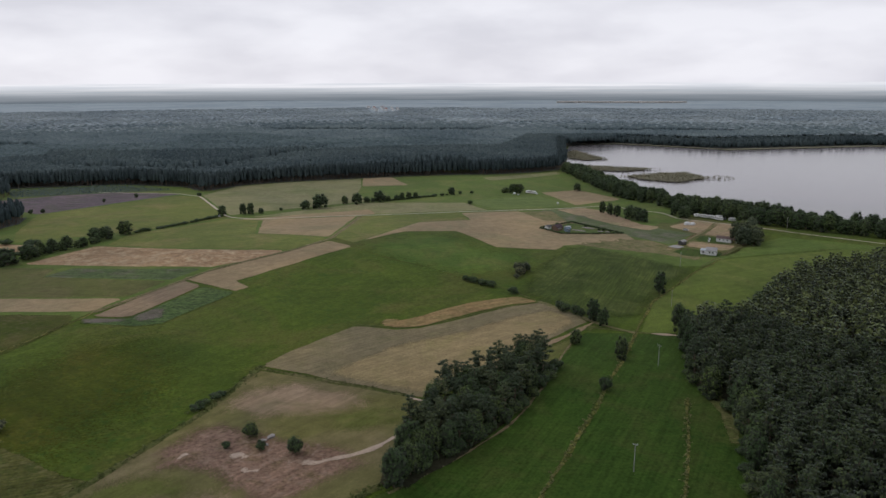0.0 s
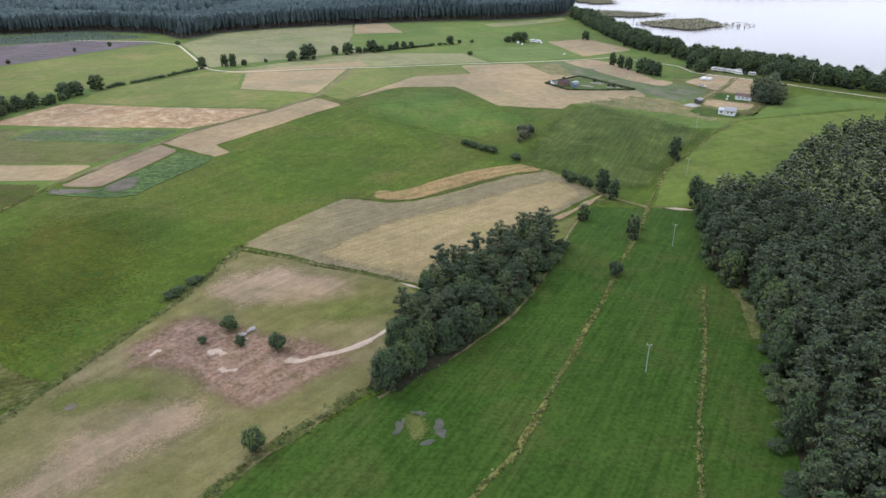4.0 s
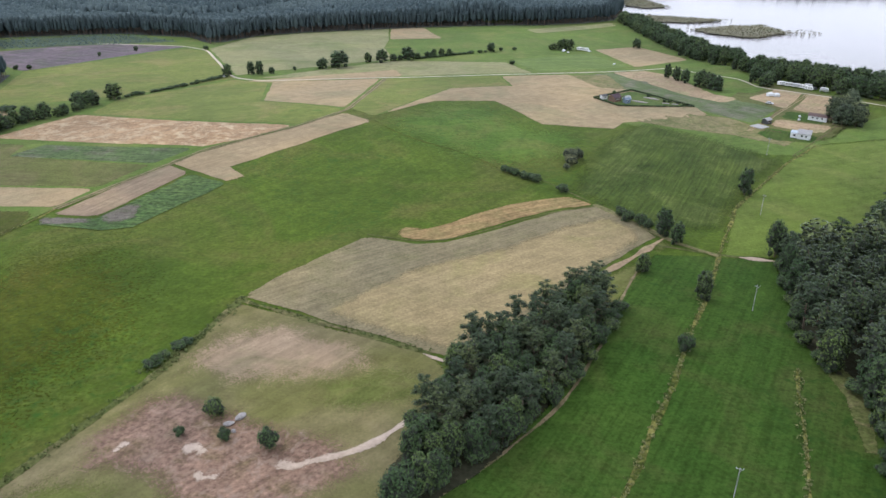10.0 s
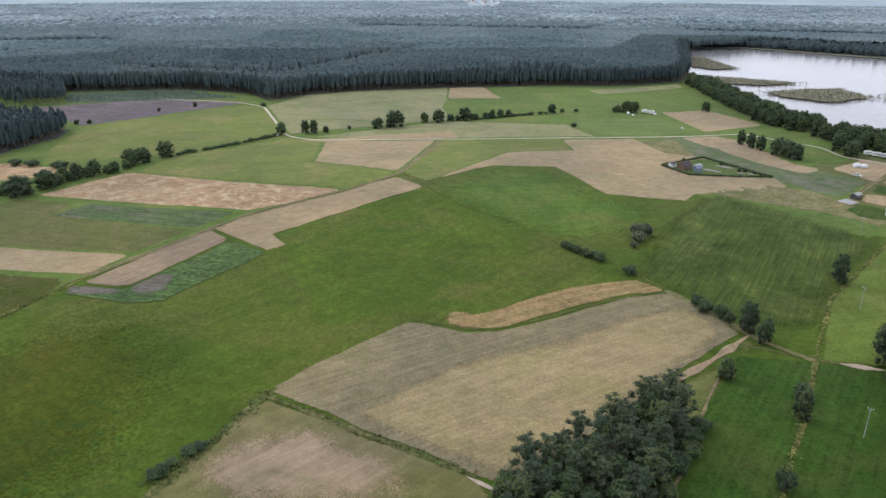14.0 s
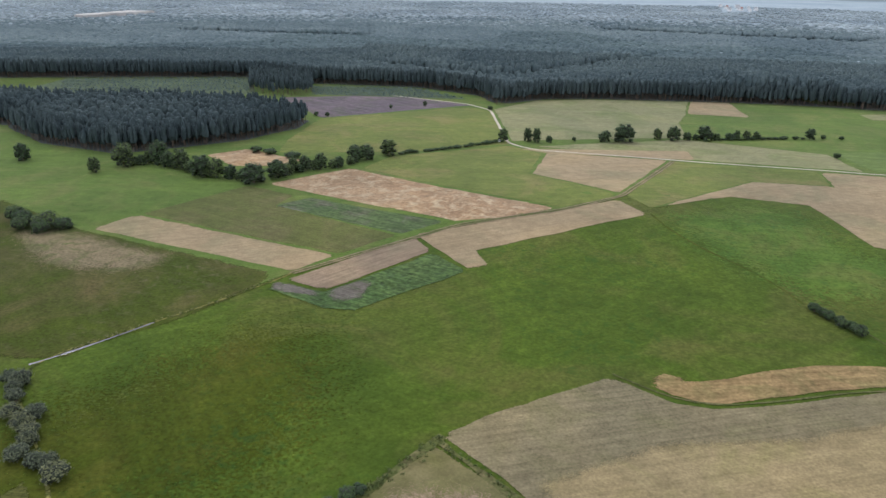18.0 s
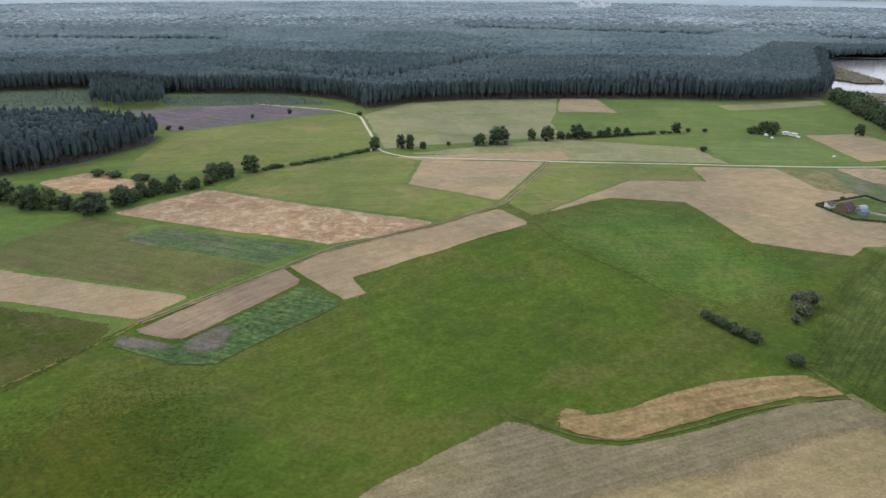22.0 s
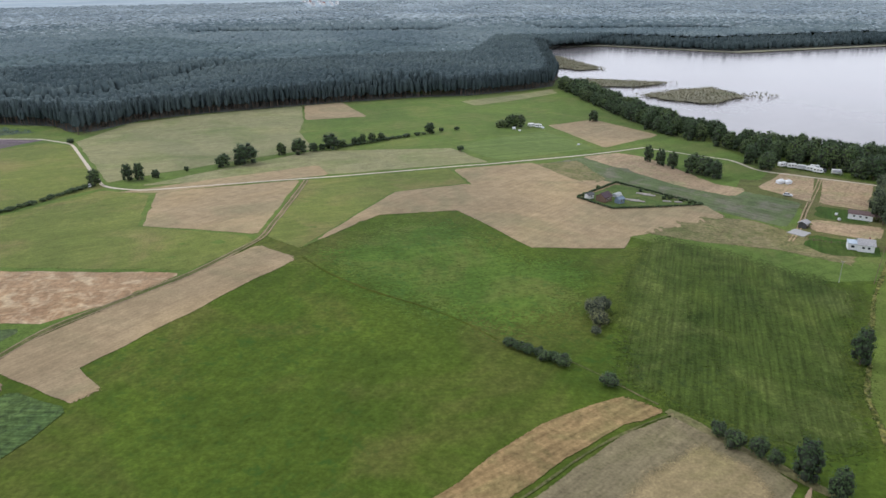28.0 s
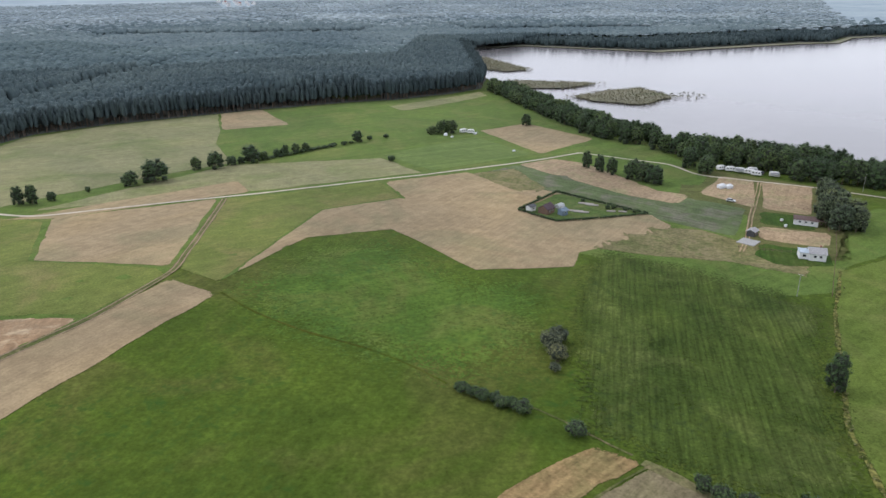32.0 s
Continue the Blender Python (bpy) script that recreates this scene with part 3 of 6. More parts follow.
# ---- fields: name, corners, material, label ----
FIELDS = [
    ("grassland", [(-157, 309), (-126, 381), (-91, 417), (-71, 450), (-63, 545), (-50, 620), (-86, 700), (-200, 722), (-330, 728), (-500, 700), (-640, 600), (-640, 470), (-470, 340), (-400, 280), (-178, 232)], M_GREEN, 0.07, "green grassland between the strip fields"),
    ("grassland", [(-63, 545), (-70, 452), (-55, 437), (-25, 479), (9, 485), (33, 437), (71, 437), (78, 450), (128, 402), (150, 400), (200, 450), (226, 520), (190, 560), (186, 620), (160, 700), (150, 862), (40, 806), (-86, 776), (-86, 700), (-50, 620)], M_GREEN, 0.07, "green grassland round the farmed plots"),
    ("pasture", [(-158, 309), (-159, 272), (-171, 240), (-173, 229), (-184, 222), (-260, 208), (-400, 260), (-330, 322), (-262, 310)], M_PASTURE, 0.13, "dull green pasture with dry brown patches"),
    ("dry_pasture", [(-262, 309), (-243, 308), (-163, 308), (-200, 296), (-206, 276), (-240, 268), (-268, 276), (-300, 300)], M_DRYBANK, 0.17, "browned dry grass along the tan strip"),
    ("tussock_field", [(-140, 194.7), (-126.8, 188.7), (-113.5, 182.2), (-99.1, 172.3), (-86.4, 168.9), (-104, 145), (-118, 136), (-140, 150)], M_WEEDS, 0.14, "weedy pale tussocks beside the pasture"),
    ("ley_field", [(-319, 559), (-241, 657), (-219, 647), (-163, 543), (-214, 490), (-278, 455), (-296, 489)], M_LIGHTGREEN, 0.12, "light green ley below the clear-felled plot"),
    ("young_plantation", [(-610, 505), (-655, 605), (-503, 702), (-440, 632), (-430, 565), (-500, 520)], M_YOUNG, 0.3, "young pine plantation in a forest clearing"),
    ("young_plantation", [(-389, 645), (-419, 686), (-327, 724), (-258, 690)], M_YOUNG, 0.3, "strip of young pines before the forest"),
    ("lush_meadow", [(-64, 97), (-39, 142), (-17, 163), (1, 180), (18, 202), (37, 246), (58, 284), (79, 284), (98, 284), (92, 225), (100, 209), (86, 153), (74, 118), (60, 60), (-40, 60)], M_LUSH, 0.12, "lush dark green mown meadow beside the pine wood"),
    # plot outlines a pool of sunlight, given as lighter grass
    ("sunlit_meadow", [(80, 283), (99, 331), (138, 387), (164, 418), (240, 440), (300, 455), (236, 388), (146, 322), (124, 286), (104, 282)], M_SUNNY, 0.12, "meadow beyond the pine wood, coloured lighter as if sunlit"),
    ("tan_field", [(-260, 309), (-258, 332), (-152, 331), (-158, 310)], M_TAN, 0.22, "narrow harvested tan field strip"),
    ("straw_field", [(-240, 398), (-219, 445), (-93, 419), (-110, 398), (-128, 386), (-176, 391)], M_STRAW, 0.24, "reddish field of flattened straw"),
    ("beet_field", [(-214, 370), (-206, 389), (-131, 384), (-142, 362)], M_DARKCROP, 0.22, "dark green beet crop strip"),
    ("ley_field", [(-258, 333), (-246, 392), (-214, 388), (-212, 371), (-142, 361), (-152, 332)], M_OLIVE, 0.16, "dull olive green ley"),
    ("tan_field", [(-137, 364), (-71, 444), (-54, 428), (-106, 358), (-95, 346), (-100, 339)], M_TAN, 0.22, "long harvested tan strip bent at its end"),
    ("brown_field", [(-156, 303), (-136, 362), (-121, 351), (-138, 301)], M_BROWN, 0.22, "narrow brown harvested strip"),
    ("potato_field", [(-158, 294), (-157, 300.5), (-138, 300.5), (-120.5, 350), (-101, 339), (-120, 293), (-130, 290)], M_CROP, 0.26, "potato crop in green rows with bare soil"),
    ("bare_soil", [(-138, 300), (-133, 315), (-126, 317), (-123, 302), (-128, 294)], M_BARESOIL, 0.3, "grey bare soil at the end of the potato rows"),
    ("bare_soil", [(-158, 298), (-157, 302), (-137, 300.5), (-136, 296), (-154, 293)], M_BARESOIL, 0.3, "grey bare soil below the brown strip"),
    ("old_meadow", [(-170, 225), (-150, 296), (-112, 290), (-84, 250), (-78, 214), (-100, 160), (-120, 128), (-160, 140), (-190, 190)], M_OLDGRASS, 0.06, "olive older grass of the wide meadow"),
    # far end of the meadow, lightened in colour for haze and sunlight
    ("brightened_meadow", [(-60, 436), (-24, 478), (10, 484), (33, 436), (71, 436), (60, 410), (46, 372), (10, 356), (-40, 392)], M_FARMEADOW, 0.06, "greener far part of the wide meadow, brightened for distance light"),
    ("wood_margin", [(91, 224), (93, 208), (84, 184), (78, 168), (75, 168), (81, 190), (84, 206), (85, 222)], M_VERGE, 0.2, "dry brown margin at the foot of the pine wood"),
    ("stubble_field", [(-125, 475), (-135, 531), (-66, 546), (-73, 455)], M_TAN, 0.22, "pale stubble field beside the gravel road"),
    ("stubble_field", [(-157, 533), (-59, 578), (-51, 554), (-133, 530)], M_TAN, 0.22, "pale strip of stubble across the gravel road"),
    ("ley_field", [(-214, 480), (-163, 540), (-136, 527), (-126, 476), (-77, 455), (-72, 446), (-92, 420), (-215, 447)], M_LIGHTGREEN, 0.14, "light green ley between straw and stubble"),
    ("dry_meadow", [(-222, 656), (-207, 714), (-165, 744), (-87, 776), (-79, 708), (-78, 670), (-70, 640), (-62, 617), (-85, 606), (-112, 588), (-140, 570), (-166, 551)], M_PALE, 0.18, "pale dry meadow below the forest edge"),
    ("tan_field", [(-87, 775), (-56, 786), (-34, 720), (-80, 712)], M_TAN, 0.26, "small tan plot at the forest edge"),
    ("clear_felled_plot", [(-405, 619), (-324, 680), (-243, 666), (-319, 559)], M_CLEAR, 0.2, "brown clear-felled plot at the forest edge"),
    ("tan_field", [(-311, 430), (-300, 455), (-252, 447), (-258, 429), (-279, 418)], M_STRAW, 0.2, "small straw-coloured plot behind the tree row"),
    ("grain_field", [(-56, 436), (-18, 518), (20, 531), (14, 560), (61, 575), (98, 531), (127, 491), (130, 474), (78, 451), (71, 437), (33, 437), (9, 485), (-25, 479)], M_TAN, 0.22, "large harvested tan field round the garden plot"),
    ("dry_meadow", [(-152, 543), (-108, 580), (-66, 614), (19, 612), (38, 574), (-53, 554)], M_PALE, 0.16, "pale green strip between road and tree row"),
    ("ley_field", [(-66, 546), (-70, 452), (-55, 437), (-18, 518), (20, 531), (14, 560), (34, 568), (-40, 549)], M_LIGHTGREEN, 0.14, "light green ley beside the dirt track"),
    ("green_plot", [(19, 618), (86, 665), (111, 613), (42, 579)], M_BRIGHT, 0.2, "fresh bright green plot"),
    ("tan_field", [(93, 685), (133, 704), (162, 644), (114, 612)], M_TAN, 0.2, "tan plot near the lake trees"),
    ("tan_field", [(42, 782), (134, 854), (137, 830), (51, 761)], M_PALE, 0.2, "pale strip at the forest edge"),
    ("crop_strip", [(67, 573), (94, 590), (174, 491), (148, 457), (125, 487)], M_STRIPCROP, 0.18, "dark green crop strip behind the garden"),
    ("straw_field", [(93, 590), (118, 600), (132, 586), (148, 526), (160, 516), (146, 503), (130, 520)], M_STRAWPINK, 0.22, "tan straw strip beside the camp"),
    ("straw_field", [(164, 518), (193, 545), (205, 533), (178, 490)], M_STRAWPINK, 0.22, "mown straw-coloured camping plot"),
    ("straw_field", [(208, 532), (227, 516), (196, 475), (180, 489)], M_STRAWPINK, 0.22, "mown straw-coloured camping plot"),
    ("straw_field", [(164, 469), (189, 453), (177, 438), (155, 453)], M_STRAWPINK, 0.22, "straw-coloured yard plot by the white house"),
    ("garden_lawn", [(70, 507), (97, 532), (126, 493), (81, 489)], M_LAWN, 0.34, "fenced garden lawn with sheds"),
    ("tussock_field", [(82, 456), (104, 474), (121, 478), (140, 470), (150, 452), (152, 436), (160, 422), (150, 412), (130, 432), (102, 444)], M_ROUGH, 0.22, "tussocky dry grass"),
    ("hay_meadow", [(78, 450), (92, 457), (114, 436), (137, 404), (145, 393), (116, 352), (88, 302), (68, 300), (46, 322), (34, 340), (44, 380), (60, 416)], M_HILL, 0.2, "dark mown hay meadow with cutting rows"),
    ("stubble_field", [(-67, 246), (-57, 263), (-37, 291), (-29, 288), (-20, 285), (-10, 287), (4, 296), (17, 307), (32, 318), (47, 325), (55, 314), (63, 297), (51, 284), (36, 265), (25, 249), (10, 232), (-3, 216.5), (-10, 219.5)], M_STUBBLE, 0.24, "large grey stubble field"),
    ("stubble_half", [(-44, 239), (-34, 250), (-22, 265), (-9, 275), (11, 286), (30, 304), (49, 315), (58, 303), (58, 293), (49, 283), (34, 264), (23, 249), (8, 232), (-4, 219.5), (-10, 221.5), (-21, 226)], M_STUBBLE2, 0.3, "yellowish lower half of the stubble field"),
    ("dry_bank", [(-2, 215), (10, 230), (25, 247), (37, 261), (52, 279), (63, 296), (69, 291), (60, 282), (46, 256), (38, 236), (30, 238), (8, 224)], M_FALLOWGREEN, 0.16, "dry grass bank between stubble and grove"),
    ("straw_strip", [(-29, 291), (-25, 299), (-16, 299), (-9, 304), (-1, 312), (12, 322), (27, 330), (39, 334), (45, 328), (44, 324.5), (31, 319), (16, 309), (3, 298), (-7, 290), (-14, 287.5), (-21, 287.5)], M_STRAWARC, 0.28, "curved golden strip of uncut straw"),
    ("fallow_field", [(-67, 244), (-9, 220), (-4, 212), (-8, 196), (-12, 170), (-37, 140), (-53, 114), (-75, 60), (-137, 60), (-114, 120), (-99, 150), (-83, 188), (-76, 207)], M_FALLOW, 0.2, "thin fallow grass with bare sandy patches"),
    ("bare_patch", [(-76, 216), (-66, 230), (-50, 236), (-24, 224), (-18, 209), (-38, 202), (-56, 200), (-72, 205)], M_WORN, 0.24, "worn tan patch in the fallow grass"),
    ("bare_patch", [(-82, 152), (-62, 168), (-46, 166), (-44, 152), (-58, 140), (-72, 122), (-92, 122)], M_WORN, 0.24, "worn tan streak in the fallow grass"),
    ("bare_patch", [(-46, 144), (-34, 161), (-27, 172), (-16, 174), (-19, 162), (-29, 151), (-39, 141)], M_WORN, 0.24, "worn tan streak along the field bank"),
    ("heath", [(-84, 180), (-79, 192), (-75, 200), (-67, 203), (-59, 199), (-48.7, 195), (-36, 190), (-23, 187), (-12, 196), (-10, 188), (-17, 177), (-22.8, 171), (-28.6, 164.6), (-33.9, 158), (-40.3, 154), (-47.6, 155.4), (-55.2, 161), (-63.5, 169), (-72.4, 172.5), (-80, 170.5), (-88, 164), (-90, 168)], M_HEATH, 0.3, "dry reddish heath with bare sand"),
    ("grassy_patch", [(-96, 166), (-83.5, 173), (-72, 175), (-58, 168), (-64, 159), (-75, 154), (-90, 152)], M_FALLOWGREEN, 0.26, "greener grass along the heath edge"),
    ("grassy_patch", [(-46, 206), (-20, 216), (-6, 214), (-8, 198), (-26, 190), (-40, 196)], M_FALLOWGREEN, 0.22, "greener grass on the fallow"),
    ("ley_field", [(-72, 662), (-86, 700), (-74, 703), (-36, 727), (-50, 783), (40, 805), (48, 764), (135, 828), (150, 760), (160, 700), (128, 704), (90, 686), (84, 666), (18, 620), (10, 655), (-50, 622)], M_GREEN, 0.14, "even green ley below the forest edge"),
    ("ley_field", [(112, 611), (164, 642), (176, 608), (160, 588), (140, 608)], M_GREEN, 0.14, "green grass corner by the lake trees"),
    ("ley_field", [(-330, 400), (-262, 392), (-246, 385), (-262, 335), (-300, 300), (-400, 280), (-470, 340), (-440, 400)], M_GREEN, 0.12, "green meadow before the pine wood"),
    ("ley_field", [(148, 398), (172, 428), (192, 452), (230, 480), (300, 440), (240, 442), (166, 418)], M_GREEN, 0.14, "green meadow behind the summer house"),
    ("tussock_field", [(60, 573), (90, 583), (96, 540), (82, 527), (70, 548)], M_ROUGH, 0.24, "weedy strip with dry tufts beside the crop"),
    ("house_lawn", [(143, 438), (153, 450), (166, 440), (174, 434), (166, 421), (146, 425)], M_LUSH, 0.24, "green lawn in front of the white house"),
    ("house_lawn", [(167, 471), (177, 487), (190, 477), (190, 464), (184, 456)], M_LUSH, 0.24, "green lawn beside the long cabin"),
    ("camp_meadow", [(140, 440), (152, 432), (176, 424), (196, 452), (232, 514), (192, 560), (170, 545), (146, 504), (168, 482), (152, 458)], M_OLIVE, 0.14, "dry olive grass round the camping plots"),
    ("camp_grass", [(186, 604), (186, 545), (171, 529), (157, 540), (148, 562), (160, 588)], M_GREEN, 0.2, "dark green grass beside the camp trees"),
]
SOFT = {"stubble_half": 5.0, "bare_patch": 12.0, "old_meadow": 38.0, "brightened_meadow": 24.0, "dry_pasture": 12.0, "bare_soil": 2.2, "wood_margin": 2.5, "dry_bank": 3.0, "meadow": 26.0, "fallow_field": 3.0, "heath": 8.0, "grassy_patch": 9.0, "pasture": 7.0, "lush_meadow": 3.0, "sunlit_meadow": 3.0, "hay_meadow": 11.0, "tussock_field": 4.0, "dry_meadow": 3.0, "ley_field": 1.4}
for name, corners, material, lift, label in FIELDS:
    sheet(name, corners, material, lift, label, wobble=0.9, soft=SOFT.get(name, 1.1), drop=0.3)
REEDS = [[(203, 1125), (227, 982), (190, 975), (170, 1001), (180, 1080)], [(175, 916), (264, 872), (216, 846), (176, 858)], [(198, 805), (248, 831), (284, 840), (292, 781), (245, 747), (215, 772)]]
for corners in REEDS:
    sheet("reed_bed", corners, M_REED, 1.2, "brown-green reed bed standing in the lake", "reeds", wobble=5.0, step=5, drop=1.0, soft=7.0)
sheet("reed_bed", [(228, 1245), (228, 1228), (294, 1236), (442, 1117), (687, 1168), (744, 1163), (821, 1230), (895, 1243), (895, 1258), (821, 1246), (744, 1180), (687, 1186), (442, 1135), (294, 1254)], M_REED, 1.2, "pale reed fringe along the far shore", "reeds", wobble=3.0, step=12, grid=40)

# ---- roads, tracks, ditches ----
ribbon("gravel_road", [(-324, 676), (-249, 669), (-221, 651), (-193, 598), (-165, 545), (-144, 535), (-48, 551), (34, 570), (138, 610)], 2.3, M_ROAD, 0.4, "pale gravel road", "road", 0.2)
ribbon("gravel_road", [(138, 610), (149, 600), (164, 585), (178, 574), (181, 549), (205, 531), (225, 516), (250, 490), (330, 420)], 2.1, M_ROAD, 0.42, "pale gravel lane past the camping plots", "road", 0.25)
for off in (-0.9, 0.9):
    ribbon("wheel_rut", [(-63 + off, 545), (-71 + off, 450), (-91 + off, 417 - off), (-126 + off, 381 - off), (-157 + off, 309)], 0.7, M_BROWN, 0.5, "bare wheel rut of the dirt track", "track", 0.6)
ribbon("dirt_track", [(-63, 545), (-71, 450), (-91, 417), (-126, 381), (-157, 309)], 3.4, M_VERGE, 0.36, "grassy dirt track between fields")
ribbon("ditch", [(-157, 309), (-158, 301), (-162, 285), (-166, 272), (-173, 250), (-177, 238), (-181, 228), (-176, 216), (-151, 203), (-135, 195), (-126, 189)], 1.0, M_DITCH, 0.3, "overgrown drainage ditch", "ditch", 0.9)
ribbon("ditch", [(-1, 119), (8, 134), (15, 141), (24, 160), (36, 185), (51, 217), (65, 249), (79, 281), (100, 331), (139, 386), (165, 417)], 1.5, M_DITCH, 0.3, "reed-lined drainage ditch through the meadow", "ditch", 1.2)
ribbon("meadow_track", [(42, 105), (57, 153), (70, 189), (79, 217)], 0.9, M_DITCH, 0.3, "worn track along the wood", "track", 1.2)
ribbon("field_edge", [(-67, 244), (-10, 219)], 2.2, M_VERGE, 0.36, "grassy balk between two fields", "field edge", 0.9)
ribbon("sand_track", [(-12, 219), (-5.5, 215.4), (-2, 212)], 1.6, M_SAND, 0.42, "pale sandy end of the field track", "track", 1.0, 1.0, 4.0)
ribbon("field_edge", [(-66, 246), (-75, 207), (-98, 150), (-130, 105)], 2.6, M_VERGE, 0.3, "grassy field edge", "field edge", 0.9)
ribbon("field_edge", [(-37, 292), (-29, 289.5), (-20, 286.5), (-10, 288), (4, 297), (17, 308), (31, 318), (46, 324.5)], 0.8, M_VERGE, 0.36, "weedy balk below the straw strip", "field edge", 0.9)
ribbon("field_edge", [(-51, 118), (-37, 143), (-17, 165)], 3.0, M_VERGE, 0.3, "weedy bank above the meadow", "field edge", 0.9)
ribbon("field_edge", [(-14, 162), (4, 179), (21, 200), (36, 231), (43, 252), (55, 279)], 1.0, M_DRYBANK, 0.3, "dry grass margin below the grove", "field edge", 0.9)
ribbon("field_edge", [(45, 326), (60, 306), (68, 292), (80, 283)], 3.2, M_ROUGH, 0.3, "dry grass margin with bushes", "field edge", 0.9)
ribbon("sand_track", [(-38, 176), (-31, 178.5), (-25.5, 180.8), (-21, 183.5), (-17.4, 187.6), (-14, 192), (-9, 197)], 2.6, M_SAND, 0.42, "pale sandy track", "track", 1.2, 1.5, 14.0)
ribbon("sand_track", [(32, 257), (35.6, 261.6), (41.9, 268.8), (50.9, 279.6), (59.3, 289.2), (65, 296)], 2.8, M_STRAWPINK, 0.4, "pale sandy track along the stubble", "track", 1.2, 1.5, 10.0)
ribbon("sand_track", [(86, 283), (97, 281)], 3.0, M_SAND, 0.34, "pale sandy gateway at the wood", "track", 1.0, 1.0, 5.0)
ribbon("meadow_path", [(-54, 429), (-41, 412), (-25, 396.4), (-11, 387), (0, 376), (9.3, 365)], 0.9, M_OLDGRASS, 0.14, "faint trodden path across the wide meadow", "track", 1.2)
ribbon("meadow_path", [(27, 350.5), (33, 343.3), (38, 337), (44, 329)], 0.9, M_VERGE, 0.14, "dry grass line beside the meadow hedge", "track", 1.2)
ribbon("ditch_water", [(-181, 224), (-178.7, 229), (-175.5, 239), (-172.8, 250), (-170.5, 258)], 0.8, M_WATER, 0.34, "pale water standing in the field ditch", "ditch", 1.0)
ribbon("meadow_track", [(60, 290), (79, 284), (88, 283)], 2.0, M_VERGE, 0.3, "grassy crossing track", "track", 0.9)
for x, y, a, b, turn in ((-71.5, 181, 2.6, 2.0, 20), (-56.5, 181, 3.6, 2.2, -10), (-51, 173.2, 3.4, 1.7, 10), (-53, 177, 2.0, 0.7, -20), (-34, 178, 4.0, 1.6, 15), (-60, 176.5, 2.2, 0.7, 30), (50, 171.5, 1.0, 0.8, 0), (78, 245.5, 1.0, 0.8, 0)):
    c, q, a, b = math.cos(radians(turn)), math.sin(radians(turn)), a * 1.1, b * 1.1
    oval = [(x + a * math.cos(k * math.pi / 7) * c - b * math.sin(k * math.pi / 7) * q, y + a * math.cos(k * math.pi / 7) * q + b * math.sin(k * math.pi / 7) * c) for k in range(14)]
    sheet("sand_patch", oval, M_SAND, 0.46, "patch of bare pale sand", "sand", step=0.5, wobble=2.2, grid=2.0, soft=1.3, rate=0.5)

M_ASH = field_mat("grey_ash", (0.120, 0.101, 0.081), (0.170, 0.141, 0.113), None, 20, None, grain=1.5, feather="fine")
sheet("ash_patch", [(-83 + 1.9 * math.cos(k * 0.63), 159 + 1.6 * math.sin(k * 0.63)) for k in range(10)], M_ASH, 0.4, "grey patch of an old bonfire", "ash", step=0.6, wobble=1.0, grid=2.0, soft=0.9, rate=0.45)
for off in (-0.9, 0.9):
    ribbon("wheel_rut", [(206 + off, 530), (181 + off, 496), (164 + off, 473), (150 + off, 452), (141 + off, 442)], 0.8, M_STRAWPINK, 0.4, "worn wheel rut of the camp lane", "track", 0.6)

# ---- trees ----
def core_quads():
    """A rough ball of 24 quads."""
    v, f, index = [], [], {}
    for axis in range(3):
        for side in (-1, 1):
            for i in (-1, 0):
                for j in (-1, 0):
                    q = []
                    for a, b in ((i, j), (i + 1, j), (i + 1, j + 1), (i, j + 1)):
                        p = [0.0, 0.0, 0.0]
                        p[axis], p[(axis + 1) % 3], p[(axis + 2) % 3] = side, a, b
                        key = tuple(p)
                        if key not in index:
                            index[key] = len(v)
                            v.append(np.array(p) / np.linalg.norm(p))
                        q.append(index[key])
                    f.append(q if side > 0 else q[::-1])
    return np.array(v), np.array(f)


CORE_V, CORE_F = core_quads()


BOX_V = np.array([(x, y, z) for x in (-0.62, 0.62) for y in (-0.62, 0.62) for z in (-0.62, 0.62)])
BOX_F = np.array([(0, 1, 3, 2), (4, 6, 7, 5), (0, 4, 5, 1), (2, 3, 7, 6), (0, 2, 6, 4), (1, 5, 7, 3)])


